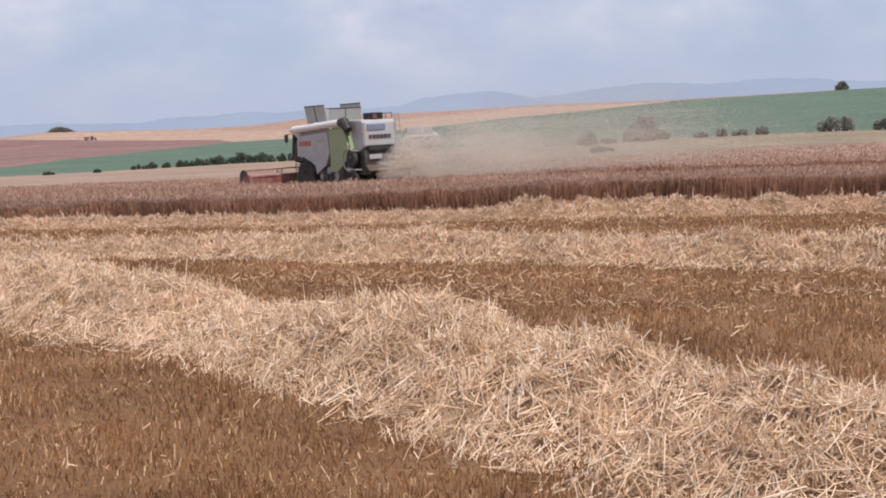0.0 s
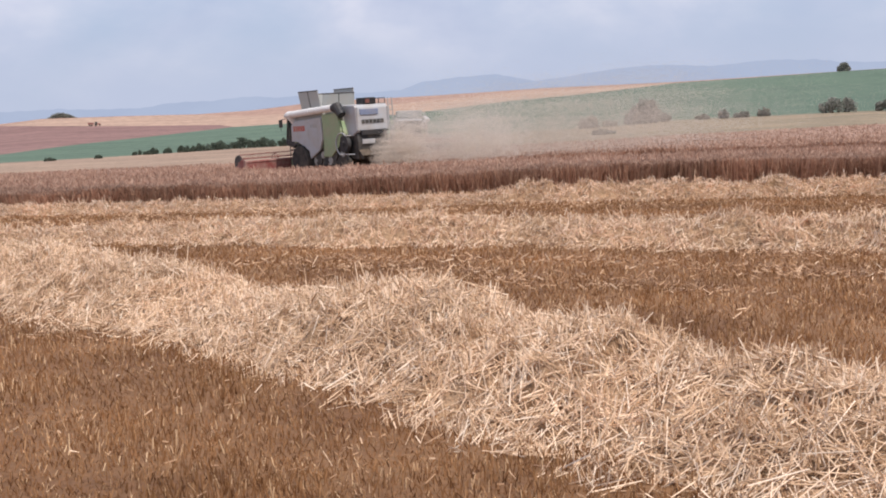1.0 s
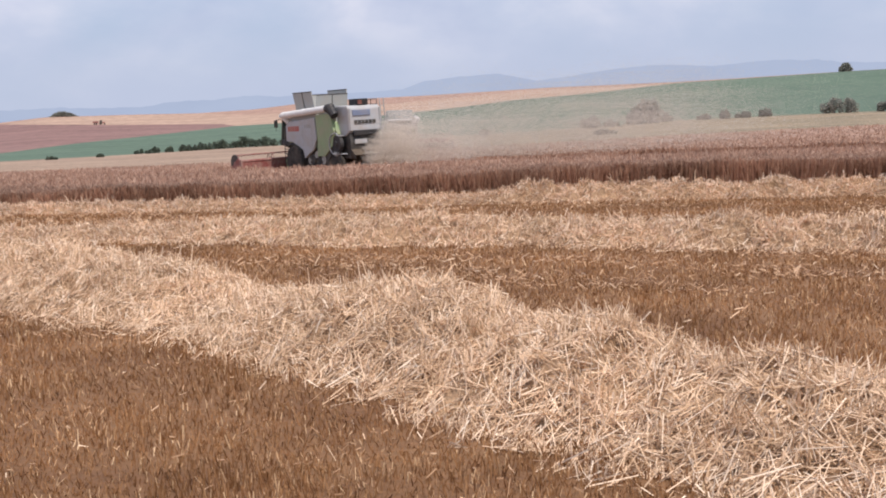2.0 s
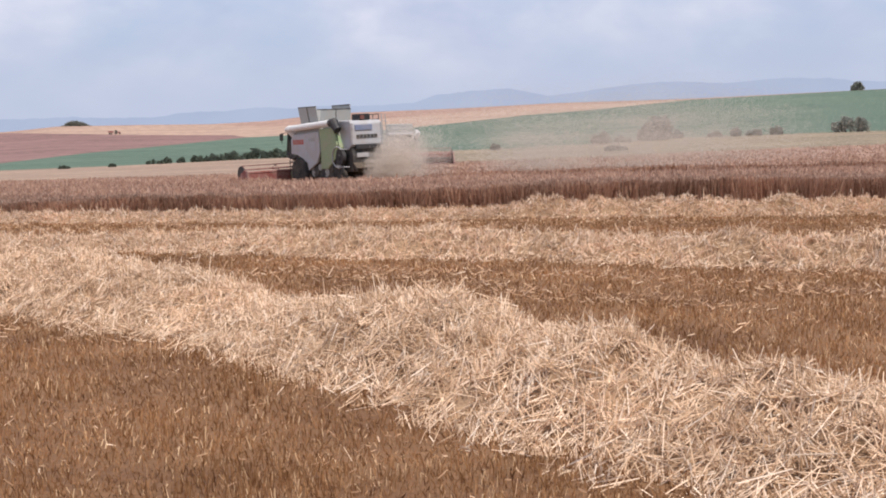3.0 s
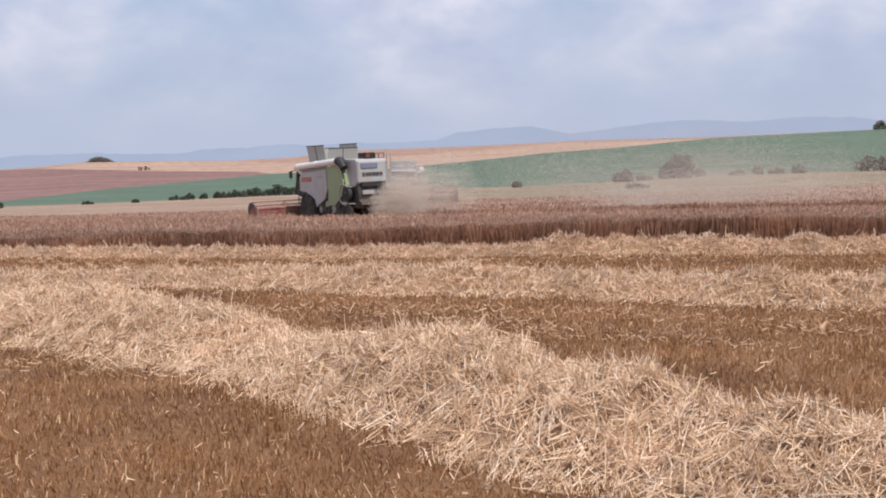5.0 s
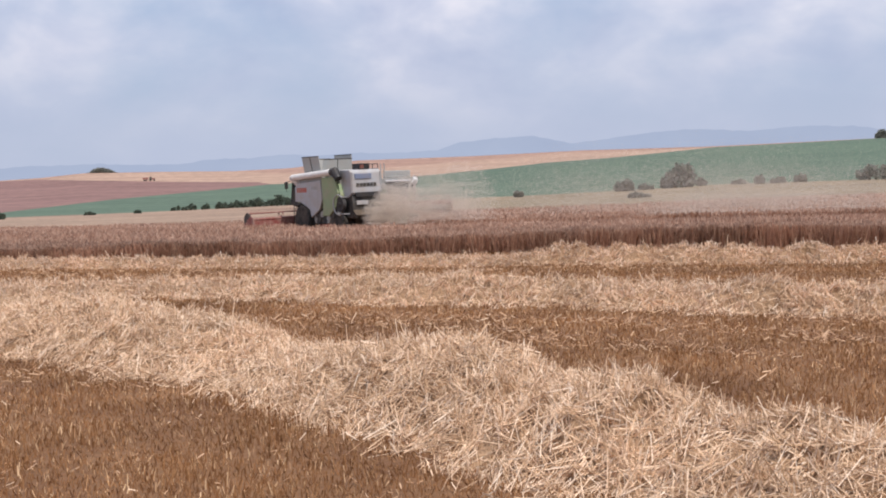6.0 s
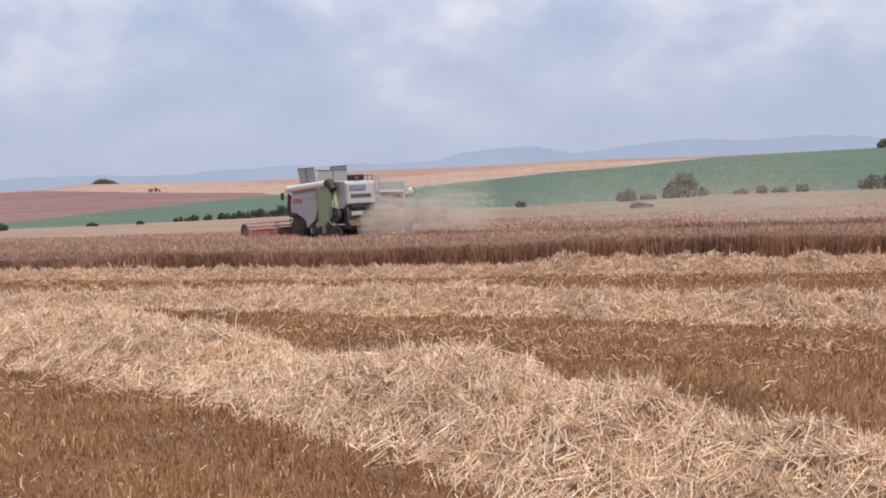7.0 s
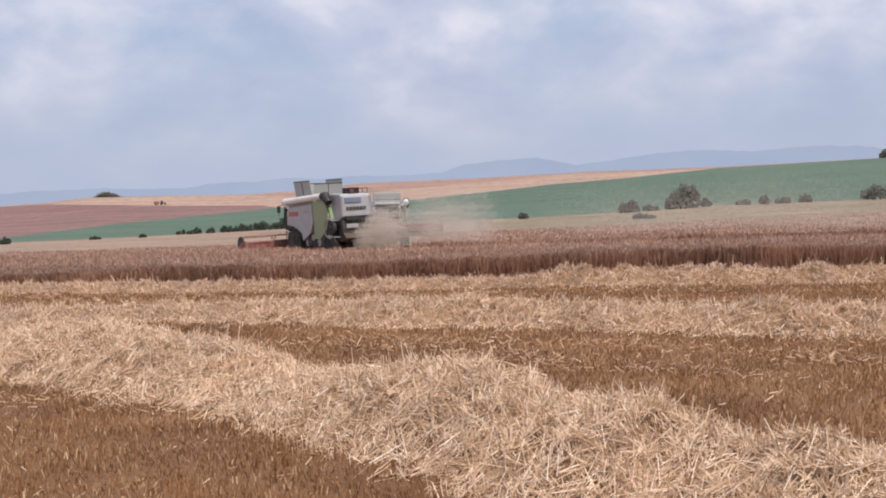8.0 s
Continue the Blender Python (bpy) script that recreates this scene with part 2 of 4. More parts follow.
# ---- the land ----
# Elevation angles (degrees, over the eye) at which the fields' borders lie, by bearing.
FOOT = [(-40, -0.55), (-19, -0.43), (-13, -0.33), (-7.5, -0.165), (3, 0.04), (8, 0.18), (12, 0.37), (19, 0.455), (40, 0.5)]
GREEN_TOP = [(-40, -0.4), (-19, -0.23), (-14.2, 0.26), (-10, 0.58), (-7.5, 0.79), (-1.6, 0.97), (2, 1.25), (5, 1.52), (8, 1.68), (12.1, 2.0), (19, 2.18), (40, 2.5)]
PLOUGH_TOP = [(-40, 0.9), (-19, 1.10), (-17.3, 1.16), (-12.7, 1.01), (-8, 0.90), (-7.4, 0.80), (40, 0.8)]
PALE_TOP = [(-40, 0.9), (-19, 1.12), (-17, 1.2), (-15.4, 1.39), (-12, 1.39), (-9, 1.37), (-6.6, 1.26), (-3.6, 1.35), (1.4, 1.67), (5.5, 1.91), (12.1, 2.0), (40, 2.0)]
RIDGE = [(-40, 0.9), (-19, 1.126), (-17.2, 1.23), (-15.4, 1.41), (-12, 1.42), (-9, 1.40), (-6.6, 1.49), (-3.6, 1.78), (1.4, 1.87), (6.5, 2.02), (12.1, 2.05), (19, 2.185), (40, 2.5)]
R_FLAT, R_FOOT, R_RIDGE = 38.0, 260.0, 1000.0


def by_bearing(table, az):
    return np.interp(az, [a for a, _ in table], [b for _, b in table])


def field_z(r, az):
    """Height of the near land, out to the foot of the hills."""
    z1 = EYE_Z + R_FOOT * np.tan(np.radians(by_bearing(FOOT, np.clip(az, -40, 40))))
    s = np.maximum(np.asarray(r) - R_FLAT, 0)
    w = R_FOOT - R_FLAT
    return -0.012 * s + (z1 + 0.012 * w) / w ** 2 * s ** 2


def land_z(x, y):
    """Height of the near land at a place."""
    return field_z(np.hypot(x, y), np.degrees(np.arctan2(x, y)))


def hill_place(az, el):
    """The place on the far hillside at a bearing and an elevation."""
    e1, e4 = by_bearing(FOOT, az), by_bearing(RIDGE, az)
    r = R_FOOT + (R_RIDGE - R_FOOT) * np.clip((el - e1) / (e4 - e1), 0, 1) ** 0.9
    z = EYE_Z + r * np.tan(np.radians(e1 + (e4 - e1) * np.clip((el - e1) / (e4 - e1), 0, 1)))
    return r * np.sin(np.radians(az)), r * np.cos(np.radians(az)), z


def build_ground():
    az = np.concatenate([np.linspace(-180, -40, 30)[:-1], np.linspace(-40, 40, 321), np.linspace(40, 180, 30)[1:]])
    cl = np.clip(az, -40, 40)
    rings, zone = [], []
    near = np.concatenate([[0.4, 2, 4], np.linspace(6, 38, 24), np.geomspace(42, R_FOOT, 26)])
    for r in near:
        rings.append((np.full_like(az, r), field_z(r, cl)))
        zone.append(0 if r < 120 else 1)
    borders = [by_bearing(t, cl) for t in (FOOT, GREEN_TOP, PLOUGH_TOP, PALE_TOP, RIDGE)]
    for i in range(1, 5):
        borders[i] = np.maximum(borders[i], borders[i - 1])
    borders[1:] = [np.minimum(b, borders[4]) for b in borders[1:]]
    for i, steps in ((0, 8), (1, 8), (2, 6), (3, 5)):
        for k in range(1, steps + 1):
            el = borders[i] + (borders[i + 1] - borders[i]) * k / steps
            x, y, z = hill_place(cl, el)
            rings.append((np.hypot(x, y), z))
            zone.append((2, 3, 4, 5)[i])
    top = rings[-1][1]
    for r, drop in ((1060, 3), (1200, 14), (1600, 40), (2600, 60), (4800, 60)):
        rings.append((np.full_like(az, r), top * max(0.0, 1 - drop / 40) - drop * 0.4))
        zone.append(5)
    r, z = np.array([a for a, _ in rings]), np.array([b for _, b in rings])
    v = np.stack([r * np.sin(np.radians(az)), r * np.cos(np.radians(az)), z], -1)
    f = grid_faces(len(rings), len(az))
    index = np.repeat(np.array(zone[1:]), len(az) - 1).reshape(len(rings) - 1, -1)
    index = np.where((index == 1) & (az[:-1] > -3)[None], 6, index).ravel()
    k = np.arange(0, len(az) - 1, 2)
    middle = len(rings) * len(az)
    f = np.concatenate([f, np.stack([np.full_like(k, middle), k + 2, k + 1, k], -1)])
    index = np.concatenate([index, np.zeros(len(k), int)])
    me = mesh_from("ground", np.concatenate([v.reshape(-1, 3), [[0.11, -0.17, 0.0]]]), f, [EARTH, FAR_STUBBLE, GREEN_FIELD, PLOUGHED, TAN_FIELD, RUST_FIELD, DRY_GRASS], index, True)
    return tagged(new("ground", me), "rolling farmland of brown stubble, green, ploughed and tan fields", "ground", kind="structure")


ground = build_ground()

RANGE_LINE = [(-50, 1.6), (-19, 1.65), (-17.6, 1.77), (-11, 1.79), (-9, 2.02), (-6.6, 2.07), (0, 2.16), (1, 2.54), (2.6, 2.68), (4.3, 2.72), (6, 2.35), (8, 2.58), (9.5, 2.78), (11.7, 2.85), (13.7, 2.68), (15.7, 2.8), (18, 2.83), (19, 2.6), (24, 2.4), (50, 2.2)]


def build_range():
    az = np.linspace(-50, 50, 501)
    el = by_bearing(RANGE_LINE, az) + 0.035 * wave(az, az * 0, 8, 3.0) + 0.02 * wave(az, az * 0, 9, 0.9)
    r = 4300.0
    rows = []
    for k in range(7):
        s = k / 6
        rr = r - 300 * (1 - s)
        rows.append(np.stack([rr * np.sin(np.radians(az)), rr * np.cos(np.radians(az)), -30 + s * (30 + r * np.tan(np.radians(el)))], -1))
    rows.append(rows[-1] * np.array([1.06, 1.06, 0.2]))
    v = np.array(rows).reshape(-1, 3)
    me = mesh_from("backdrop", v, grid_faces(8, len(az)), [RANGE_HAZE], None, True)
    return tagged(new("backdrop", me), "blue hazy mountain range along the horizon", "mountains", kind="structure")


build_range()


# ---- straw windrows ----
# centre lines: x, y and the height of the crest; then half the width and a seed
WINDROWS = {
    "near": ([(-13, 25, 0.36), (-9, 20, 0.36), (-6.7, 17.4, 0.37), (-5.2, 15.8, 0.41), (-4.1, 14.8, 0.57), (-3, 13.7, 0.44), (-2.2, 12.9, 0.41), (-1.62, 12.15, 0.14),
              (-1.12, 11.35, 0.29), (-0.7, 10.85, 0.39), (-0.33, 10.45, 0.36), (-0.05, 10.05, 0.55), (0.22, 9.6, 0.54), (0.46, 9.05, 0.43), (0.8, 8.45, 0.28), (1.05, 8.05, 0.49),
              (1.28, 7.7, 0.46), (1.5, 7.42, 0.28), (1.7, 7.15, 0.30), (1.98, 6.7, 0.41), (2.4, 6.05, 0.33), (3.3, 4.8, 0.33), (4.5, 3.2, 0.31)], 1.0, 11),
    "middle": ([(-20, 29.5, 0.10), (-12, 26, 0.12), (-8, 24.4, 0.12), (-5.8, 23.7, 0.15), (-3.7, 23.2, 0.18), (-1.6, 21.8, 0.30), (0.2, 20.6, 0.36),
                (1.9, 20.2, 0.27), (3, 19.4, 0.24), (3.6, 18.9, 0.30), (5, 17.8, 0.31), (6.4, 17.2, 0.34), (9, 15.2, 0.31), (12, 12.8, 0.31)], 1.25, 12),
    "far": ([(-26, 40, 0.17), (-16, 36.8, 0.17), (-11.2, 35, 0.16), (-8.2, 33.7, 0.19), (-5.3, 33.1, 0.16), (-2.4, 31.9, 0.18), (0.3, 31.6, 0.16), (2, 31.7, 0.17), (2.7, 31.7, 0.27),
             (3.4, 31.6, 0.39), (5.6, 30.7, 0.31), (8.2, 30, 0.34), (10.2, 29.4, 0.29), (16, 27.4, 0.23), (22, 25.4, 0.23)], 1.1, 13),
}


def along(points, n):
    """n rows of x, y and height at even steps on a smooth line through the points."""
    p = np.array(points, float)
    for _ in range(3):
        q = 0.75 * p[:-1] + 0.25 * p[1:]
        w = 0.25 * p[:-1] + 0.75 * p[1:]
        p = np.concatenate([p[:1], np.stack([q, w], 1).reshape(-1, 3), p[-1:]])
    d = np.concatenate([[0], np.cumsum(np.linalg.norm(np.diff(p[:, :2], axis=0), axis=1))])
    s = np.linspace(0, d[-1], n)
    return np.stack([np.interp(s, d, p[:, i]) for i in range(3)], -1), s


class Windrow:
    def __init__(self, points, half, seed):
        rows, self.s = along(points, 700)
        self.line, self.crest = rows[:, :2], rows[:, 2]
        self.length, self.half, self.seed = self.s[-1], half, seed
        t = unit(np.gradient(self.line, axis=0))
        k = np.ones(41) / 41
        t = unit(np.stack([np.convolve(np.pad(t[:, i], 20, mode="edge"), k, "valid") for i in (0, 1)], -1))
        self.side = np.stack([-t[:, 1], t[:, 0]], -1)

    def width(self, s, v):
        """Half the heap's width at a length, on the side of v: its foot runs in and out."""
        side = np.where(v < 0, 0.0, 7.3)
        return self.half * np.where(v < 0, 0.90, 1.0) * (1 + 0.16 * wave(s, side, self.seed + 5, 2.4) + 0.14 * wave(s, side, self.seed + 8, 0.7))

    def place(self, s, v):
        """x, y, z of the heap at length s and v (-1 to 1) across."""
        c = np.stack([np.interp(s, self.s, self.line[:, i]) for i in (0, 1)], -1)
        n = np.stack([np.interp(s, self.s, self.side[:, i]) for i in (0, 1)], -1)
        x, y = (c + n * (v * self.width(s, v))[:, None]).T
        body = np.maximum(1 - np.abs(v) ** 1.7, 0) ** 1.1
        h = np.interp(s, self.s, self.crest) * (1 + 0.05 * wave(s, v * 0.7, self.seed + 1, 0.9) + (0.0 if self.seed == 11 else 0.16) * wave(s, v * 0.5, self.seed + 4, 1.7))
        lumps = 0.035 * wave(x, y, self.seed + 2, 0.75) + 0.05 * wave(x, y, self.seed + 3, 0.26)
        lumps = lumps * (1.0 if self.seed == 11 else 1.4)
        z = h * body + lumps * np.maximum(1 - v * v, 0) ** 0.7
        return np.stack([x, y, np.maximum(z, 0) + land_z(x, y)], -1)

    def under(self, x, y):
        """True where a place lies below the heap."""
        hit = np.zeros(len(x), bool)
        step = self.line[::6]
        for i in range(0, len(x), 4000):
            d = np.hypot(x[i:i + 4000, None] - step[:, 0], y[i:i + 4000, None] - step[:, 1]).min(1)
            hit[i:i + 4000] = d < self.half * 0.72
        return hit


def over(w, s, v):
    """Places on the heap, and on the ground beyond its foot where v is past 1."""
    p = w.place(s, np.clip(v, -1, 1))
    n = np.stack([np.interp(s, w.s, w.side[:, i]) for i in (0, 1)], -1)
    p[:, :2] += n * ((np.abs(v) - 1).clip(0) * np.sign(v) * w.half)[:, None]
    return p


def frames_on(w, s, v):
    """Unit ways along and across the heap's skin."""
    c = np.clip(v, -0.96, 0.96)
    a = w.place(np.clip(s + 0.05, 0, w.length), c) - w.place(np.clip(s - 0.05, 0, w.length), c)
    b = w.place(s, c + 0.04) - w.place(s, c - 0.04)
    return unit(a), unit(b)


def bars(p, way, size, wd, seed, flat):
    """Straws from p along way."""
    shape = flats if flat else stems
    return shape(np.stack([p, p + way * size[:, None]], 1), np.stack([wd, wd * 0.72], 1), seed)


def across_heap(r, count):
    """Places across: most on the heap, fewer on the ground along its foot."""
    v = r.uniform(-1.02, 1.02, count)
    loose = r.random(count) < 0.10
    v[loose] = np.sign(v[loose]) * (1 + np.abs(r.normal(0, 0.15, loose.sum())))
    return v


def straw_mat(w, count, seed, thick, length, flat):
    """Straws that lie in swirls, side by side, over the heap."""
    r = np.random.default_rng(seed)
    s, v = r.uniform(0.1, w.length - 0.1, count), across_heap(r, count)
    p = over(w, s, v)
    a, b = frames_on(w, s, v)
    turn = 2.6 * wave(p[:, 0], p[:, 1], w.seed + 20, 0.8) + r.normal(0, 0.7, count)
    way = unit(a * np.cos(turn)[:, None] + b * np.sin(turn)[:, None] + np.array([0, 0, 1.0]) * r.normal(0.10, 0.16, count)[:, None])
    size = np.clip(length * r.lognormal(0, 0.45, count), 0.05, 0.34)
    p += np.array([0, 0, 1.0]) * (np.abs(r.normal(0.006, 0.016, count)))[:, None] - way * (size * 0.45)[:, None]
    p[:, 2] = np.maximum(p[:, 2], land_z(p[:, 0], p[:, 1]) + 0.008)
    return bars(p, way, size, thick * r.uniform(0.6, 1.4, count), seed, flat)


def straw_tufts(w, tufts, each, seed, thick, length, flat):
    """Bunches of straws that fan up out of the heap."""
    r = np.random.default_rng(seed)
    s, v = r.uniform(0.1, w.length - 0.1, tufts), across_heap(r, tufts)
    p0 = over(w, s, v)
    lean = unit(r.normal(0, 0.55, (tufts, 3)) + np.array([0, 0, 0.75]))
    k = np.repeat(np.arange(tufts), each)
    n = len(k)
    p = p0[k] + r.normal(0, 0.035, (n, 3)) * np.array([1, 1, 0.3])
    way = unit(lean[k] + r.normal(0, 0.27, (n, 3)))
    way[:, 2] = np.abs(way[:, 2])
    edge = np.where(np.abs(v[k]) > 0.9, 0.6, 1.0)
    size = np.clip(length * r.lognormal(0, 0.4, n), 0.04, 0.28) * edge
    p -= way * (size * 0.45)[:, None]
    p[:, 2] = np.maximum(p[:, 2], land_z(p[:, 0], p[:, 1]) - 0.01)
    return bars(p, way, size, thick * r.uniform(0.65, 1.35, n), seed, flat)


def straw_spikes(w, count, seed, thick, flat):
    """Single straws that stand up along the crest and the far slope."""
    r = np.random.default_rng(seed)
    p = w.place(r.uniform(0, w.length, count), r.normal(0.1, 0.4, count).clip(-1, 1))
    size = r.uniform(0.06, 0.15, count) * np.where(r.random(count) < 0.05, 2.0, 1.0)
    way = unit(r.normal(0, 0.33, (count, 3)) + np.array([0, 0, 1.0]))
    return bars(p - way * 0.02, way, size, np.full(count, thick * 1.3), seed, flat)


HEAPS = {k: Windrow(*v) for k, v in WINDROWS.items()}
# lying straws, bunches, straws in a bunch, standing straws, thickness, length
STRAW_SETS = {
    "near": (48000, 7000, 9, 4600, 0.0034, 0.14),
    "middle": (26000, 6000, 8, 4000, 0.0047, 0.125),
    "far": (20000, 5000, 8, 4500, 0.0060, 0.125),
}
HEAP_LABEL = {"near": "loose golden straw heaped in a lumpy windrow on stubble",
              "middle": "long pale straw windrow lying across brown stubble",
              "far": "pale straw windrow beside the standing crop"}
for key, w in HEAPS.items():
    ns, nv = 460, 25
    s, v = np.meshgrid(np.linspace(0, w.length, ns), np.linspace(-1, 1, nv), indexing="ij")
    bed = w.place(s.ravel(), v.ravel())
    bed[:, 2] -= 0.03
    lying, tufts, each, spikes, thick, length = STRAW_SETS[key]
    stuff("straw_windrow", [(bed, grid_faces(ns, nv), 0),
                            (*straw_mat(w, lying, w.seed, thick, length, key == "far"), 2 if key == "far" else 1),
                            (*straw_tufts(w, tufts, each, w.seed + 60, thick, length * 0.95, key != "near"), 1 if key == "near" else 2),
                            (*straw_spikes(w, spikes, w.seed + 40, thick, key == "far"), 2 if key == "far" else 1)], [SHADED_STRAW_BED, STRAW, THIN_STRAW], HEAP_LABEL[key], "straw")


# ---- stubble ----
def build_stubble():
    r = np.random.default_rng(21)
    n = 250000
    # thinner with distance
    d = 4.6 + (40.0 - 4.6) * r.random(n) ** 1.15
    az = np.radians(r.uniform(-23, 23, n))
    x, y = d * np.sin(az), d * np.cos(az)
    # drilled rows
    lane = 0.15
    k = math.cos(0.62), math.sin(0.62)
    across = x * k[1] + y * k[0]
    shift = (np.round(across / lane) * lane - across) * 0.6 + r.normal(0, 0.035, n)
    x, y = x + shift * k[1], y + shift * k[0]
    keep = ~(HEAPS["near"].under(x, y) | HEAPS["middle"].under(x, y) | HEAPS["far"].under(x, y))
    keep &= y < crop_front(x) + 0.5
    x, y, d = x[keep], y[keep], d[keep]
    n = len(x)
    h = r.uniform(0.025, 0.065, n) * (1 + 0.25 * wave(x, y, 33, 1.6)) * np.where(r.random(n) < 0.06, 1.5, 1)
    base = np.stack([x, y, land_z(x, y) - 0.01], -1)
    lean = r.normal(0, 0.017, (n, 3)) * np.array([1, 1, 0])
    tip = base + lean + np.array([0, 0, 1.0]) * h[:, None]
    wd = (0.0017 + 0.00016 * d) * r.uniform(0.6, 1.5, n)
    up = blades(base, tip, wd, 22)
    # loose straw and chaff, in patches that run along the windrows
    m = 64000
    d = 5 + 34 * r.random(m)
    az = np.radians(r.uniform(-23, 23, m))
    x, y = d * np.sin(az), d * np.cos(az)
    u, t = x * 0.70 + y * 0.71, (x * 0.71 - y * 0.70) * 0.22
    patch = wave(u, t, 41, 2.6) + 0.5 * wave(u, t * 3, 42, 0.9)
    between = (y > 23) * (x < 1) * 0.45 + 0.8 * np.exp(-((y - 13.3 - 0.12 * x) / 0.4) ** 2) * (x > 1) + 0.6 * np.exp(-((y - 17.0 + 0.3 * x) / 0.4) ** 2)
    keep = (patch + between - 0.5 * (d < 11) + r.normal(0, 0.35, m) > 0.72) | (r.random(m) < 0.04)
    keep &= y < crop_front(x)
    x, y, d = x[keep], y[keep], d[keep]
    m = len(x)
    a, size = r.uniform(0, 6.283, m), r.uniform(0.04, 0.11, m) * np.where(d < 11, 0.6, 1.0)
    p = np.stack([x, y, land_z(x, y) + r.uniform(0.01, 0.06, m)], -1)
    q = p + np.stack([np.cos(a), np.sin(a), np.abs(r.normal(0.1, 0.4, m))], -1) * size[:, None]
    wd = (0.0016 + 0.00013 * d) * r.uniform(0.7, 1.3, m)
    loose = flats(np.stack([p, q], 1), np.stack([wd, wd], 1), 23)
    return stuff("stubble", [(*up, 0), (*loose, 1)], [STUBBLE, LOOSE], "short brown cut stubble with scattered straw", "stubble")


# ---- standing crop ----
CROP_H = 0.65


def crop_front(x):
    return 37.4 + 0.0035 * (x - 0.5) ** 2 * (np.abs(x) < 20) + 1.4 * (np.abs(x) >= 20) + 0.35 * wave(x, x * 0, 51, 6.0) + 0.15 * wave(x, x * 0, 52, 1.3)


def crop_back(x):
    return 70.5 + 45.0 / (1 + np.exp((x + 10.5) / 1.2)) + 0.3 * wave(x, x * 0, 53, 5.0)


def crop_h(x, y):
    lodged = 0.33 / (1 + np.exp((x + 1.5) / 2.2)) * np.clip((48 - y) / 8, 0.35, 1)
    return CROP_H * (1 - lodged + 0.07 * wave(x, y, 54, 6.0) + 0.05 * wave(x, y, 55, 1.7))


def canopy(x0, x1, front, back, ny, nx, seed):
    """The closed top and sides below the ears."""
    x = np.linspace(x0, x1, nx)
    rows = []
    f, b = front(x), back(x)
    for k in range(ny):
        y = f + (b - f) * (k / (ny - 1)) ** 1.3
        rows.append(np.stack([x, y + 0.02, land_z(x, y) + crop_h(x, y) - 0.13 + 0.03 * wave(x, y, seed, 0.8)], -1))
    rows.insert(0, np.stack([x, f + 0.22, land_z(x, f)], -1))
    rows[1][:, 1] += 0.16
    rows.append(np.stack([x, b, land_z(x, b)], -1))
    return np.array(rows).reshape(-1, 3), grid_faces(len(rows), nx)


def ears(x, y, seed, size, width, sink=0.10, whole=True):
    """Nodding ears with the upper stalk."""
    r = np.random.default_rng(seed)
    n = len(x)
    top = land_z(x, y) + crop_h(x, y) * r.normal(1.0, 0.07, n)
    a = r.uniform(0, 6.283, n)
    nod = np.stack([np.cos(a), np.sin(a), r.normal(0.1, 0.5, n)], -1)
    p0 = np.stack([x, y, top - sink - size], -1)
    p1 = np.stack([x, y, top - size * 0.6], -1) + r.normal(0, 0.015, (n, 3))
    p2 = p1 + unit(nod + np.array([0, 0, 0.9])) * (size * r.uniform(0.7, 1.3, n))[:, None]
    w = width * r.uniform(0.7, 1.4, n)
    if not whole:
        return flats(np.stack([p1 - np.array([0, 0, 0.06]), p2], 1), np.stack([w, w * 0.4], 1), seed)
    stalk, ear = flats(np.stack([p0, p1], 1), np.stack([w * 0.55, w], 1), seed), flats(np.stack([p1, p2], 1), np.stack([w, w * 0.35], 1), seed)
    return np.concatenate([stalk[0], ear[0]]), np.concatenate([stalk[1], ear[1] + len(stalk[0])])


def stalks(x, y, seed, width):
    r = np.random.default_rng(seed)
    n = len(x)
    z = land_z(x, y)
    h = crop_h(x, y) * r.uniform(0.55, 1.05, n)
    lean = r.normal(0, 0.07, (n, 3)) * np.array([1, 1, 0])
    p = np.stack([x, y, z - 0.02], -1)
    t = np.stack([x, y, z + h], -1) + lean
    w = width * r.uniform(0.6, 1.5, n)
    return flats(np.stack([p, t], 1), np.stack([w, w * 0.8], 1), seed)


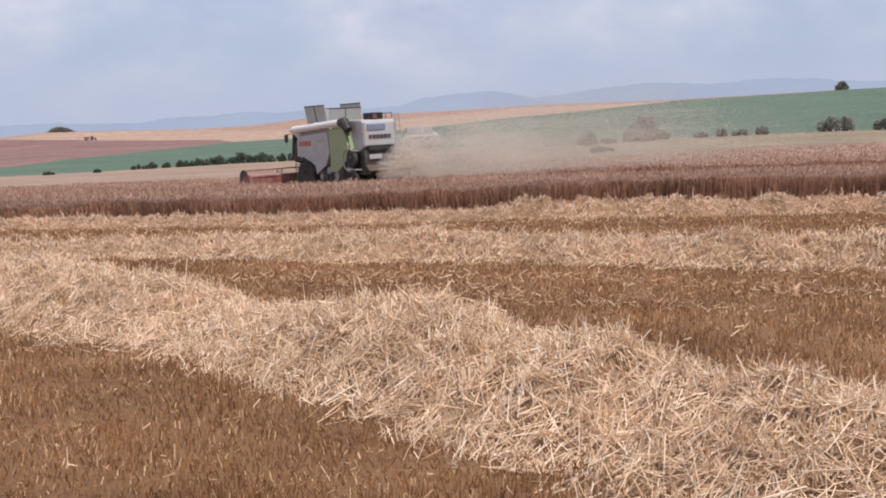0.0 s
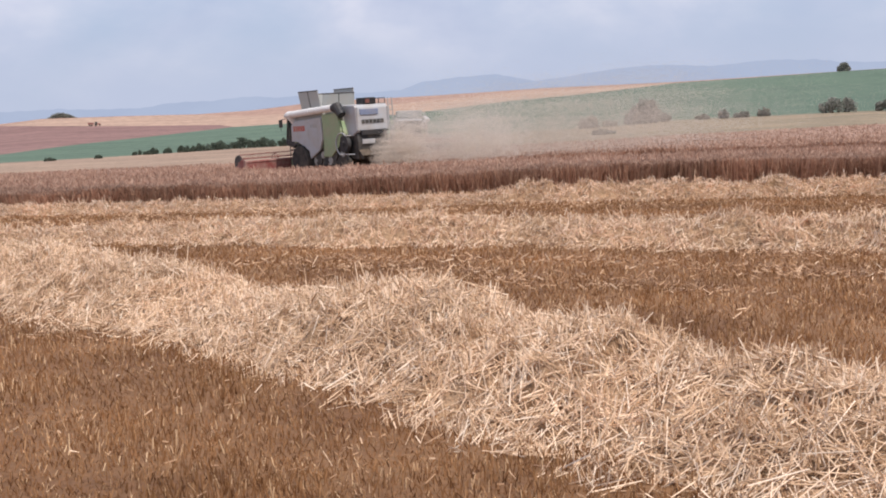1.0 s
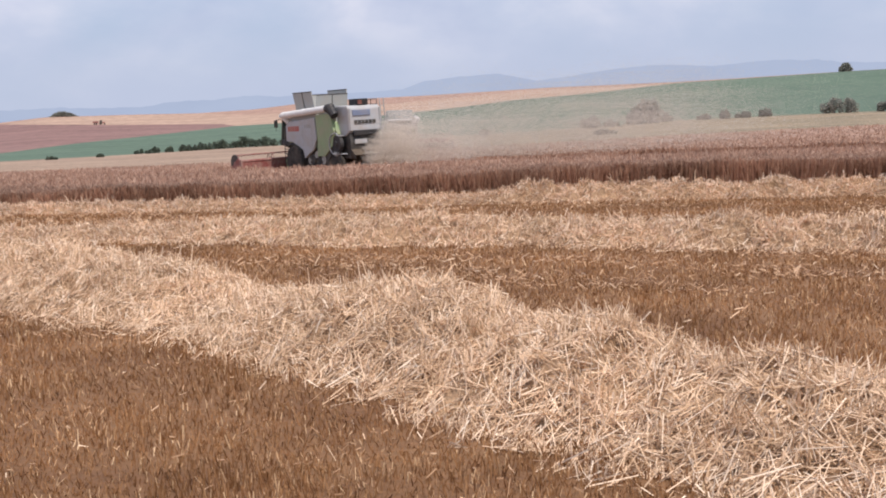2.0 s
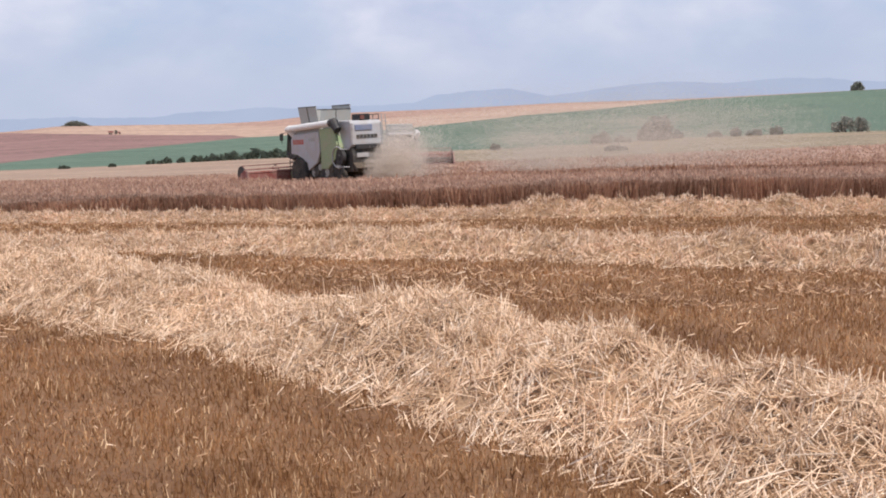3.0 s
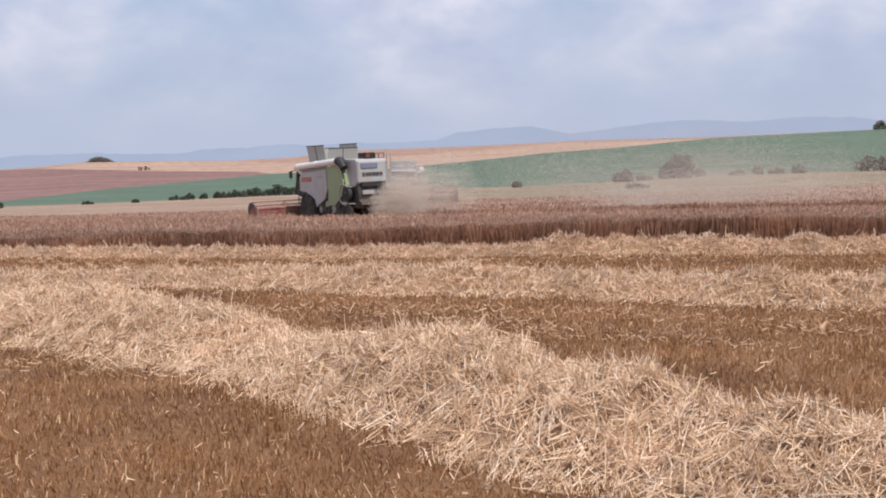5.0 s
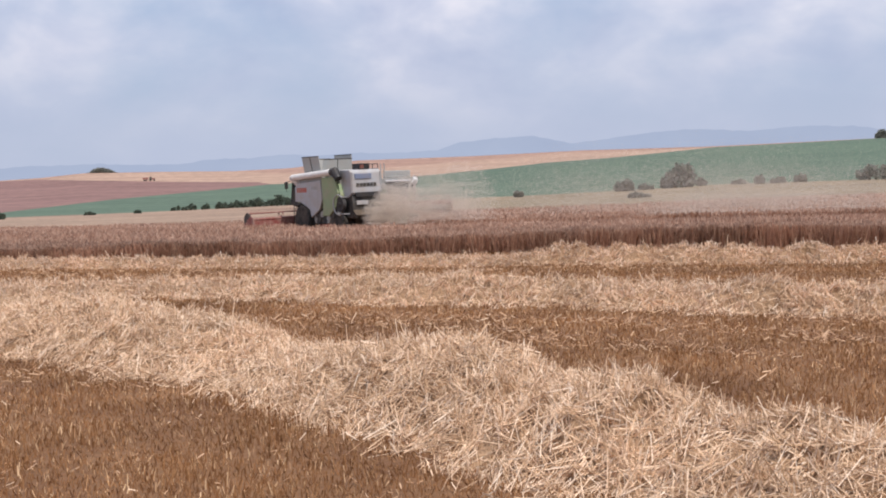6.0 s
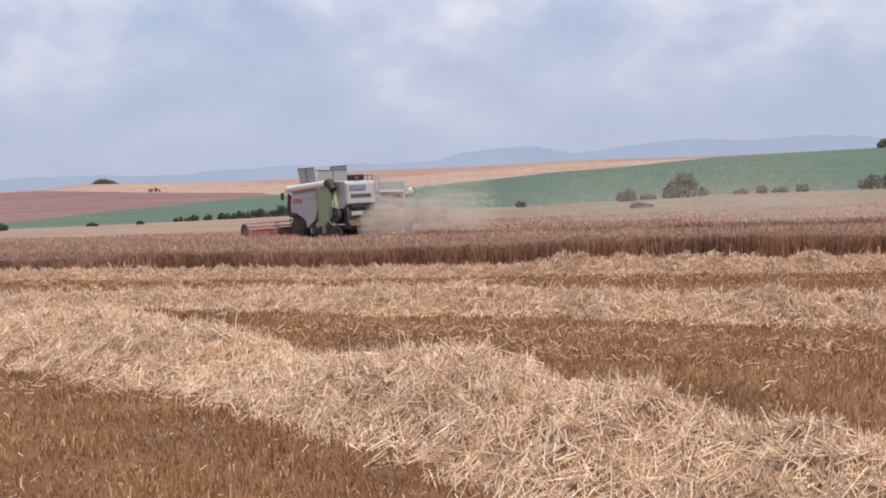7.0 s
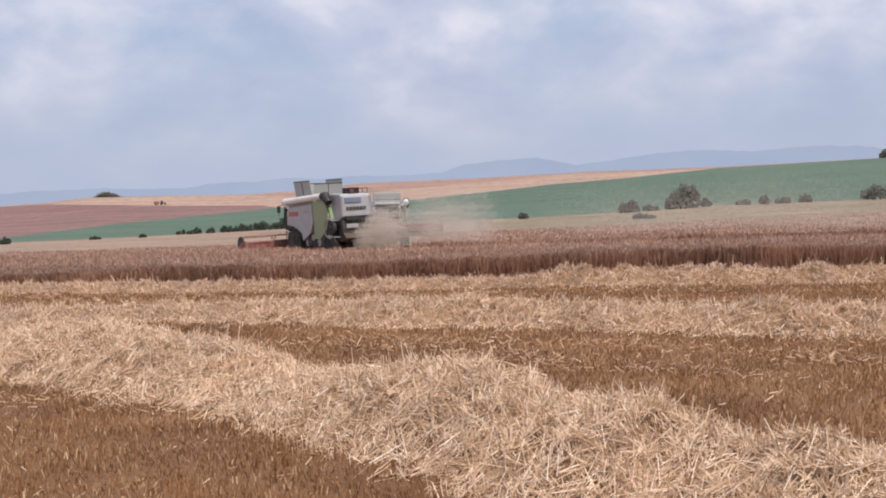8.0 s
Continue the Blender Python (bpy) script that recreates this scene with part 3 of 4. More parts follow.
def build_crop():
    r = np.random.default_rng(61)
    # the face and the first metres, stalk by stalk
    n = 56000
    x = r.uniform(-19, 19, n)
    y = crop_front(x) + np.abs(r.normal(0, 0.45, n)) - 0.25 * r.random(n) ** 2
    face = stalks(x, y, 62, 0.0068)
    n = 42000
    x = r.uniform(-19, 19, n)
    y = crop_front(x) + r.random(n) ** 1.6 * 5.0
    rim = ears(x, y, 63, 0.10, 0.0105)
    n = 64000
    t = r.random(n)
    y = 40 + 75 * t ** 1.3
    x = r.uniform(-1, 1, n) * y * 0.40
    keep = (y > crop_front(x)) & (y < crop_back(x))
    top = ears(x[keep], y[keep], 64, 0.14, 0.019, whole=False)
    bed = canopy(-60, 60, crop_front, crop_back, 60, 240, 65)
    stuff("standing_crop", [(*bed, 0), (*face, 1), (*rim, 2), (*top, 2)], [CROP_BED, CROP_STEM, CROP_EAR], "ripe brown cereal crop standing uncut", "crop")
    # the block beyond the cut lane
    front = lambda x: 80.5 + 0.4 * wave(x, x * 0, 66, 7.0)
    back = lambda x: 150 + 0.2 * x + 0.4 * wave(x, x * 0, 67, 9.0)
    n = 24000
    x, t = r.uniform(-2, 60, n), r.random(n)
    y = front(x) + (back(x) - front(x)) * t ** 1.5
    top = ears(x, y, 68, 0.2, 0.035, whole=False)
    x = r.uniform(-2, 46, 9000)
    face = stalks(x, front(x) + np.abs(r.normal(0, 0.3, 9000)), 69, 0.02)
    bed = canopy(-2, 75, front, back, 20, 150, 70)
    stuff("standing_crop", [(*bed, 0), (*face, 1), (*top, 2)], [CROP_BED, CROP_STEM, CROP_EAR], "ripe crop standing beyond the freshly cut lane", "crop")


build_stubble()
build_crop()


# ---- trees and bushes ----
def part(name, bm, mat, parent, label=""):
    me = bpy.data.meshes.new(name)
    bm.to_mesh(me)
    bm.free()
    me.materials.append(mat)
    ob = new(name, me)
    ob.parent = parent
    if label:
        ob["label"] = label
    return ob


def empty(name, label, category, m, group=""):
    ob = new(name)
    ob.empty_display_size = 0.3
    ob.matrix_world = m
    return tagged(ob, label, category, group)


def tube(bm, p, q, r0, r1=None, sides=8):
    """A capped round bar from p to q."""
    p, q = Vector(p), Vector(q)
    d = q - p
    m = Matrix.Translation((p + q) / 2) @ d.to_track_quat("Z", "Y").to_matrix().to_4x4()
    bmesh.ops.create_cone(bm, cap_ends=True, segments=sides, radius1=r0, radius2=r0 if r1 is None else r1, depth=d.length, matrix=m)


def leaf_crown(name, lumps, count, size, mat, parent, seed):
    """A crown of small leaf clumps round several lumps (centre, radii)."""
    r = np.random.default_rng(seed)
    vs, fs, at = [], [], 0
    for c, rad in lumps:
        n = int(count * rad[0] * rad[2])
        d = unit(r.normal(size=(n, 3)))
        p = np.array(c) + d * np.array(rad) * (r.random(n) ** 0.35)[:, None] * (1 + 0.22 * np.sin(5 * d[:, :1] + 3 * d[:, 2:] + seed))
        p = p[p[:, 2] > 0.05]
        n = len(p)
        a, b = unit(r.normal(size=(n, 3))), unit(r.normal(size=(n, 3)))
        k = (size * r.uniform(0.5, 1.5, n))[:, None]
        quad = np.stack([p - a * k, p + b * k * 0.7, p + a * k, p - b * k * 0.7 + np.cross(a, b) * k * 0.5], 1)
        vs.append(quad.reshape(-1, 3))
        fs.append(np.arange(n * 4).reshape(-1, 4) + at)
        at += n * 4
    ob = new(name, mesh_from(name, np.concatenate(vs), np.concatenate(fs), [mat]))
    ob.parent = parent
    return ob


def shrub(name, x, y, z, w, h, seed, label, mat, category="bush", leaf=1.0):
    r = random.Random(seed)
    ob = empty(name, label, category, pose(x, y, z - 0.05))
    lumps = []
    n = max(4, round(w / h * 3))
    for i in range(n):
        cx = w * ((i + 0.5) / n - 0.5) * 0.85 + r.uniform(-0.1, 0.1) * w
        hh = h * r.uniform(0.65, 1.0) * (1 - (0.72 if leaf > 1 else 0.4) * abs(2 * (i + 0.5) / n - 1) ** 2)
        cy = r.uniform(-0.2, 0.2) * w / n
        bm = bmesh.new()
        tube(bm, (cx * 0.7, cy, 0), (cx, cy, hh * 0.6), 0.05 * h, 0.02 * h, 6)
        for _ in range(2):
            tube(bm, (cx * 0.89, cy, hh * 0.36), (cx + r.uniform(-0.3, 0.3) * hh, cy + r.uniform(-0.3, 0.3) * hh, hh * 0.75), 0.02 * h, 0.008 * h, 5)
        part("trunk", bm, BARK, ob)
        rad = max(w / n * 0.75, hh * 0.30)
        lumps.append(((cx, cy, hh * 0.58), (rad, rad, hh * 0.42)))
        lumps.append(((cx + r.uniform(-0.4, 0.4) * rad, cy, hh * 0.80), (rad * 0.55, rad * 0.55, hh * 0.22)))
        lumps.append(((cx + r.uniform(-0.5, 0.5) * rad, cy, hh * 0.28), (rad * 0.8, rad * 0.8, hh * 0.28)))
    total = sum(l[1][0] * l[1][2] for l in lumps)
    leaf_crown("crown", lumps, 1500 / total, (0.045 * h + 0.10) * leaf, mat, ob, seed)
    return ob


def near_foot(az, r):
    a = radians(az)
    x, y = r * math.sin(a), r * math.cos(a)
    return x, y, float(field_z(r, az))


# bearing, distance, width, height
BUSHES = [
    (8.35, 255, 3.9, 3.2, LEAF_HAZE_GREY, "round dark green bush at the field's edge"),
    (10.2, 258, 3.0, 3.9, LEAF_HAZE_GREY, "grey-green bush with a ragged top"),
    (10.85, 255, 4.9, 5.6, LEAF_HAZE_GREY, "tall grey-green tree with an uneven crown"),
    (11.6, 257, 2.2, 2.0, LEAF_HAZE_GREY, "small grey-green bush beside the tall one"),
    (9.2, 256, 4.0, 1.5, LEAF_HAZE_GREY, "low olive shrub between two bushes"),
    (13.2, 257, 3.6, 1.3, LEAF_HAZE_GREY, "low olive shrub at the hill's foot"),
    (14.15, 256, 2.4, 2.2, LEAF_HAZE_GREY, "rounded olive bush at the hill's foot"),
    (14.9, 257, 3.4, 1.4, LEAF_HAZE_GREY, "low olive shrub in dry grass"),
    (15.8, 258, 1.9, 2.0, LEAF_HAZE_GREY, "small lone bush below the green field"),
    (18.9, 258, 7.5, 3.4, LEAF_HAZE_GREY, "broad grey-green bush below the green field"),
    (20.8, 258, 5.0, 3.0, LEAF_HAZE_GREY, "broad grey-green bush below the green field"),
    (3.6, 250, 2.4, 1.6, LEAF_HAZE_GREY, "small olive bush in the dry grass"),
    (8.9, 210, 4.0, 1.1, LEAF_HAZE_GREY, "low spreading olive shrub in dry grass"),
    (-18.9, 240, 2.4, 1.4, LEAF, "dark low bush at the stubble's edge"),
    (-15.2, 250, 2.3, 0.8, LEAF, "dark low bush at the stubble's edge"),
    (-13.25, 250, 1.4, 0.9, LEAF, "small dark bush at the stubble's edge"),
    (-11.5, 258, 3.4, 1.0, LEAF, "low dark hedge bush under the green field"),
    (-10.95, 256, 2.3, 1.5, LEAF, "rounded dark hedge bush"),
    (-10.3, 257, 2.0, 1.2, LEAF, "narrow dark hedge bush"),
    (-9.6, 257, 3.6, 1.6, LEAF, "dense dark hedge bush"),
    (-8.9, 257, 4.2, 1.7, LEAF, "dense dark hedge bush"),
    (-8.05, 258, 5.0, 2.1, LEAF, "tall dense dark hedge bush"),
    (-7.1, 258, 5.4, 2.3, LEAF, "tall dense dark hedge bush"),
    (-6.1, 258, 5.2, 2.2, LEAF, "tall dense dark hedge bush"),
    (-5.1, 258, 5.2, 2.0, LEAF, "dense dark hedge bush"),
]
for i, (az, r, w, h, mat, label) in enumerate(BUSHES):
    tall = h > 5
    ob = shrub("tree" if tall else "bush", *near_foot(az, r), w, h, 100 + i, label, mat, "tree" if tall else "bush")
    ob.rotation_euler[2] = -radians(az)
def knoll_grove(az, w, h, seed, label):
    """A low dome of close-grown scrub on the ridge, thinning out to one side."""
    r = random.Random(seed)
    x, y, z = hill_place(az, 9.0)
    ob = empty("grove", label, "trees", pose(float(x), float(y), float(z) - 0.3, 0, 0, -az))
    lumps = []
    for i in range(26):
        u = -0.5 + (i + 0.5) / 26
        top = h * max(1 - (2.1 * u) ** 2, 0.10) * r.uniform(0.88, 1.05)
        cx, cy = u * w * (1.0 if u < 0 else 1.5), r.uniform(-2, 2)
        bm = bmesh.new()
        tube(bm, (cx, cy, -0.2), (cx, cy, top * 0.6), 0.14, 0.06, 5)
        part("trunk", bm, BARK, ob)
        lumps.append(((cx, cy, top * 0.45), (w / 17, 1.6, top * 0.55 + 0.2)))
    total = sum(l[1][0] * l[1][2] for l in lumps)
    leaf_crown("crown", lumps, 9000 / total, 0.28, LEAF_HAZE_GREY, ob, seed)


knoll_grove(-14.75, 17.0, 4.4, 140, "grey-green scrub in a low dome on the ridge")
x, y, z = hill_place(19.15, 9.0)
ob = shrub("tree", float(x), float(y), float(z) - 0.3, 10.0, 7.0, 142, "dark round tree alone on the ridge", LEAF_HAZE_GREY, "tree", 2.0)
ob.rotation_euler[2] = -radians(19.15)


# ---- machines ----
def block(bm, x0, x1, y0, y1, z0, z1, bevel=0.03):
    """A box with softened edges."""
    m = Matrix.Translation(((x0 + x1) / 2, (y0 + y1) / 2, (z0 + z1) / 2)) @ Matrix.Diagonal((x1 - x0, y1 - y0, z1 - z0, 1))
    made = bmesh.ops.create_cube(bm, size=1, matrix=m)
    if bevel:
        edges = list({e for v in made["verts"] for e in v.link_edges})
        bmesh.ops.bevel(bm, geom=edges, offset=bevel, segments=2, affect="EDGES", profile=0.6)


def slab(bm, outline, x0, x1, bevel=0.03):
    """A sheet with the outline (y, z), between x0 and x1."""
    a = [bm.verts.new((x0, y, z)) for y, z in outline]
    b = [bm.verts.new((x1, y, z)) for y, z in outline]
    n = len(a)
    faces = [bm.faces.new(a[::-1]), bm.faces.new(b)]
    faces += [bm.faces.new((a[i], a[(i + 1) % n], b[(i + 1) % n], b[i])) for i in range(n)]
    bmesh.ops.recalc_face_normals(bm, faces=faces)
    if bevel:
        edges = list({e for f in faces for e in f.edges})
        bmesh.ops.bevel(bm, geom=edges, offset=bevel, segments=2, affect="EDGES", profile=0.6)


def panel(bm, corners, thick):
    """A flat sheet through four corners, with thickness."""
    c = [Vector(p) for p in corners]
    n = (c[1] - c[0]).cross(c[3] - c[0]).normalized() * thick / 2
    a, b = [bm.verts.new(p + n) for p in c], [bm.verts.new(p - n) for p in c]
    faces = [bm.faces.new(a), bm.faces.new(b[::-1])]
    faces += [bm.faces.new((a[i], b[i], b[(i + 1) % 4], a[(i + 1) % 4])) for i in range(4)]
    bmesh.ops.recalc_face_normals(bm, faces=faces)


def ring_profile(bm, profile, sides, x_at=0.0):
    """Turns a profile of (radius, x) round the x axis."""
    loops = []
    for rad, x in profile:
        loops.append([bm.verts.new((x + x_at, rad * math.sin(6.28318 * i / sides), rad * math.cos(6.28318 * i / sides))) for i in range(sides)])
    for p, q in zip(loops[:-1], loops[1:]):
        for i in range(sides):
            bm.faces.new((p[i], p[(i + 1) % sides], q[(i + 1) % sides], q[i]))
    bm.faces.new(loops[0][::-1])
    bm.faces.new(loops[-1])
    bmesh.ops.recalc_face_normals(bm, faces=bm.faces)


def wheel(parent, x, y, r, w):
    """A wheel: tyre with lugs, rim and hub; turns on its axle."""
    bm = bmesh.new()
    ring_profile(bm, [(r * 0.58, -w / 2), (r * 0.90, -w / 2), (r * 0.96, -w * 0.36), (r * 0.97, w * 0.36), (r * 0.90, w / 2), (r * 0.58, w / 2)], 28)
    for i in range(22):
        a = 6.28318 * i / 22
        for sgn in (-1, 1):
            b = a + (0.14 if sgn > 0 else 0)
            p = Vector((0.02 * sgn, r * 0.97 * math.sin(b), r * 0.97 * math.cos(b)))
            q = Vector((sgn * w * 0.48, r * 0.95 * math.sin(b + 0.16), r * 0.95 * math.cos(b + 0.16)))
            tube(bm, p, q, 0.035 * r, 0.03 * r, 5)
    tyre = part("wheel", bm, RUBBER, parent, "black lugged rubber tyre, dusty")
    tyre.location = (x, y, r)
    bm = bmesh.new()
    s = -1 if x < 0 else 1
    ring_profile(bm, [(r * 0.60, s * w * 0.10), (r * 0.60, s * w * 0.46), (r * 0.54, s * w * 0.50), (r * 0.48, s * w * 0.34), (r * 0.20, s * w * 0.30), (r * 0.16, s * w * 0.46)], 24)
    for i in range(8):
        a = 6.28318 * i / 8
        tube(bm, (s * w * 0.30, r * 0.25 * math.sin(a), r * 0.25 * math.cos(a)), (s * w * 0.36, r * 0.25 * math.sin(a), r * 0.25 * math.cos(a)), 0.022, 0.022, 6)
    part("rim", bm, RIM_PAINT, tyre, "pale dusty steel rim")
    return tyre


def harvester(name, label, m, open_tank, W, lift=0.0):
    """A combine harvester. Forward is +y, its left side -x; it stands on its wheels at z = 0."""
    ob = empty(name, label, "combine harvester", m, "combine harvesters in the field")

    def add(nm, mat, build, lab="", parent=None):
        bm = bmesh.new()
        build(bm)
        return part(nm, bm, mat, parent or ob, lab)

    # body
    body = add("body", GREEN_PAINT, lambda b: slab(b, [(1.1, 1.5), (1.1, 3.0), (-4.0, 3.15), (-4.3, 2.4), (-3.8, 1.5), (-2.4, 1.05), (0.2, 1.05)], -1.38, 1.38, 0.05), "light green machine body")
    for s in (-1, 1):
        x0, x1 = (-1.60, -1.46) if s < 0 else (1.46, 1.60)
        side = add("side_panel", WHITE_PAINT, lambda b: slab(b, [(1.05, 2.1), (1.0, 3.05), (0.6, 3.26), (-2.25, 3.42), (-2.35, 2.2), (-2.0, 1.55), (-0.95, 1.05), (-0.8, 1.55), (0.35, 2.05)], x0, x1, 0.04), "pale grey side panel with a red mark")
        xo = x0 - 0.004 if s < 0 else x1 + 0.004
        def mark(b, xo=xo):
            for k in range(5):
                block(b, xo - 0.004, xo + 0.004, 0.75 - 0.26 * k - 0.21, 0.75 - 0.26 * k, 2.68, 2.98, 0)
        add("mark", RED_PAINT, mark, "red lettering block", side)
        def mark2(b, xo=xo):
            for k in range(3):
                block(b, xo - 0.004, xo + 0.004, -1.10 - 0.26 * k - 0.2, -1.10 - 0.26 * k, 2.84, 3.04, 0)
        add("mark", GREY_SHEET, mark2, "grey lettering block", side)
        add("rear_side_panel", GREEN_PAINT, lambda b: slab(b, [(-2.39, 1.9), (-2.30, 3.55), (-3.9, 3.62), (-4.2, 2.6), (-3.9, 1.7), (-3.1, 1.15), (-2.3, 1.15)], x0 * 0.97, x1 * 0.97, 0.04), "light green rear side panel")
        xs = x0 if x0 < 0 else x1
        for y in (-0.9, -1.9):
            add("seam", GREY_SHEET, lambda b: block(b, xs - 0.006, xs + 0.006, y - 0.012, y + 0.012, 1.8, 3.2, 0), "", side)
        add("fender", DARK_STEEL, lambda b: slab(b, [(1.0, 1.70), (0.9, 1.98), (0.2, 2.06), (-0.8, 1.7), (-0.8, 1.55), (0.1, 1.95), (0.8, 1.85)], x0 + (0.02 if s < 0 else -0.3), x1 + (0.3 if s < 0 else -0.02), 0.0))
        # belts and pulleys under the side panel
        xc = (x0 + x1) / 2 * 0.93
        for y, z, r in ((-1.6, 1.0, 0.33), (-2.5, 0.95, 0.24), (-3.3, 1.25, 0.30), (-0.9, 1.25, 0.2)):
            add("pulley", DARK_STEEL, lambda b: tube(b, (xc - 0.05, y, z), (xc + 0.05, y, z), r, r, 18), "dark drive pulley")
    add("sieve_box", DARK_STEEL, lambda b: slab(b, [(-0.6, 0.75), (-0.6, 1.2), (-4.2, 1.6), (-5.0, 1.45), (-4.8, 1.0), (-2.8, 0.72)], -1.0, 1.0, 0.04), "dark lower sieve housing")
    # grain tank
    add("grain_tank", GREY_SHEET, lambda b: block(b, -1.40, 1.40, -2.2, 0.75, 3.0, 3.92, 0.05), "grey grain tank")
    zt = 3.90
    if open_tank:
        flaps = [[(-1.15, -1.75, zt), (-1.15, 0.35, zt), (-1.24, 0.50, 4.95), (-1.24, -1.60, 4.95)],
                 [(1.15, -1.75, zt), (1.15, 0.35, zt), (1.26, 0.50, 5.0), (1.26, -1.60, 5.0)],
                 [(-1.1, -1.80, zt), (1.1, -1.80, zt), (1.08, -1.92, 4.74), (-1.08, -1.92, 4.74)],
                 [(-1.1, 0.40, zt), (1.1, 0.40, zt), (0.95, 0.62, 4.80), (-0.95, 0.62, 4.80)]]
        for i, c in enumerate(flaps):
            flap = add("tank_flap", GREY_SHEET, lambda b: panel(b, c, 0.035), "raised grey tank flap")
            p, q = Vector(c[0]).lerp(Vector(c[1]), 0.5), Vector(c[2]).lerp(Vector(c[3]), 0.5)
            out_way = Vector((p.x, p.y + 0.7, 0)).normalized() * 0.03
            add("flap_rib", DARK_STEEL, lambda b: tube(b, p + out_way, q + out_way, 0.022, 0.022, 5), "", flap)
            add("flap_edge", DARK_STEEL, lambda b: tube(b, Vector(c[2]), Vector(c[3]), 0.035, 0.035, 6), "dark flap edge", flap)
    else:
        add("tank_cover", GREY_SHEET, lambda b: block(b, -1.15, 1.15, -2.0, 0.45, 3.94, 4.55, 0.08), "raised grey tank cover")
    # unloading auger, folded back along the left side
    def auger(b):
        tube(b, (-1.58, 1.25, 3.66), (-1.58, -3.75, 3.90), 0.20, 0.20, 16)
        for y in (1.0, -1.2, -3.4):
            z = 3.66 + 0.24 * (1.25 - y) / 5.0
            tube(b, (-1.58, y, z), (-1.58, y - 0.06, z + 0.005), 0.22, 0.22, 16)
    add("auger_tube", SILVER, auger, "bright silver unloading auger tube")
    def elbow(b):
        tube(b, (-1.58, 1.2, 3.66), (-1.2, 1.05, 3.2), 0.22, 0.24, 12)
        tube(b, (-1.58, 1.2, 3.67), (-1.58, 1.46, 3.62), 0.21, 0.16, 12)
    add("auger_elbow", SILVER, elbow, "silver auger elbow")
    def spout(b):
        tube(b, (-1.58, -3.7, 3.90), (-1.58, -4.1, 3.90), 0.25, 0.29, 12)
        tube(b, (-1.58, -4.0, 3.95), (-1.58, -4.45, 3.45), 0.31, 0.24, 12)
    add("auger_spout", BLACK, spout, "black rubber auger spout")
    # engine deck and rear hood
    add("engine_deck", GREY_SHEET, lambda b: block(b, -1.2, 1.25, -4.0, -2.2, 3.0, 3.70, 0.05), "grey engine deck")
    hood = add("rear_hood", WHITE_PAINT, lambda b: slab(b, [(-3.9, 2.2), (-3.9, 4.02), (-5.45, 3.98), (-5.62, 3.8), (-5.66, 2.55), (-5.2, 2.25)], -1.05, 1.05, 0.07), "dusty white rear hood")
    def screen(b):
        block(b, -0.36, 0.36, -5.45, -4.65, 3.98, 4.36, 0.04)
        for k in range(7):
            block(b, -0.35 + k * 0.11, -0.30 + k * 0.11, -5.48, -5.44, 4.02, 4.33, 0)
    add("air_screen", BLACK, screen, "black engine air screen")
    add("warning_board", BOARD_PAINT, lambda b: block(b, -0.30, -0.04, -5.50, -5.485, 4.05, 4.28, 0), "dull red warning board")
    add("rear_window", BLUE_GREY, lambda b: block(b, -0.80, 0.35, -5.69, -5.60, 3.40, 3.72, 0.02), "blue-grey recessed rear panel", hood)
    def bars(b):
        for k in range(6):
            block(b, -0.72 + k * 0.24, -0.72 + k * 0.24 + 0.19, -5.685, -5.655, 2.92, 3.14, 0)
    add("mark", DARK_STEEL, bars, "dark lettering block", hood)
    for x in (-0.98, 0.98):
        add("hood_frame", WHITE_PAINT, lambda b: block(b, x - 0.03, x + 0.03, -5.70, -5.58, 2.55, 3.82, 0.01), "", hood)
    # straw chopper and its guard
    def chopper(b):
        slab(b, [(-4.2, 1.0), (-4.2, 2.3), (-5.45, 2.6), (-5.6, 1.9), (-5.5, 0.95)], -0.98, 0.98, 0.05)
    add("straw_chopper", DARK_STEEL, chopper, "dark straw chopper")
    add("chopper_deck", BARK, lambda b: panel(b, [(-0.95, -5.5, 1.50), (0.95, -5.5, 1.50), (1.05, -6.05, 1.15), (-1.05, -6.05, 1.15)], 0.05), "dusty spreading deck")
    def fins(b):
        for k in range(7):
            x = -0.9 + 0.3 * k
            panel(b, [(x, -5.5, 1.45), (x * 1.1, -6.0, 1.12), (x * 1.1, -6.0, 0.95), (x, -5.5, 1.25)], 0.02)
    add("chopper_fins", DARK_STEEL, fins)
    add("number_plate", WHITE_PAINT, lambda b: block(b, -0.75, 0.05, -5.68, -5.62, 1.80, 2.06, 0.01), "white plate under the hood")
    # no hollow is cut here: a solid black block paints its shade
    add("recess", BLACK, lambda b: block(b, -0.80, 0.80, -5.70, -5.60, 2.28, 2.56, 0.02), "black block giving the shade under the hood")
    def drum(b):
        tube(b, (-1.22, -4.75, 1.85), (-1.42, -4.75, 1.85), 0.50, 0.47, 22)
        tube(b, (-1.42, -4.75, 1.85), (-1.48, -4.75, 1.85), 0.16, 0.14, 12)
        tube(b, (-1.40, -4.75, 1.85), (-1.40, -3.5, 1.40), 0.05, 0.05, 6)
        tube(b, (-1.40, -4.75, 2.30), (-1.40, -3.4, 1.75), 0.03, 0.03, 6)
    add("chopper_drum", BLACK, drum, "black chopper drive drum")
    def guard(b):
        ring = [(-4.75 + 0.60 * math.cos(a), 1.85 + 0.62 * math.sin(a)) for a in (math.radians(20 * k - 70) for k in range(11))]
        for p, q in zip(ring[:-1], ring[1:]):
            tube(b, (-1.50, *p), (-1.50, *q), 0.035, 0.035, 6)
        tube(b, (-1.50, *ring[0]), (-1.10, -5.35, 1.25), 0.035, 0.035, 6)
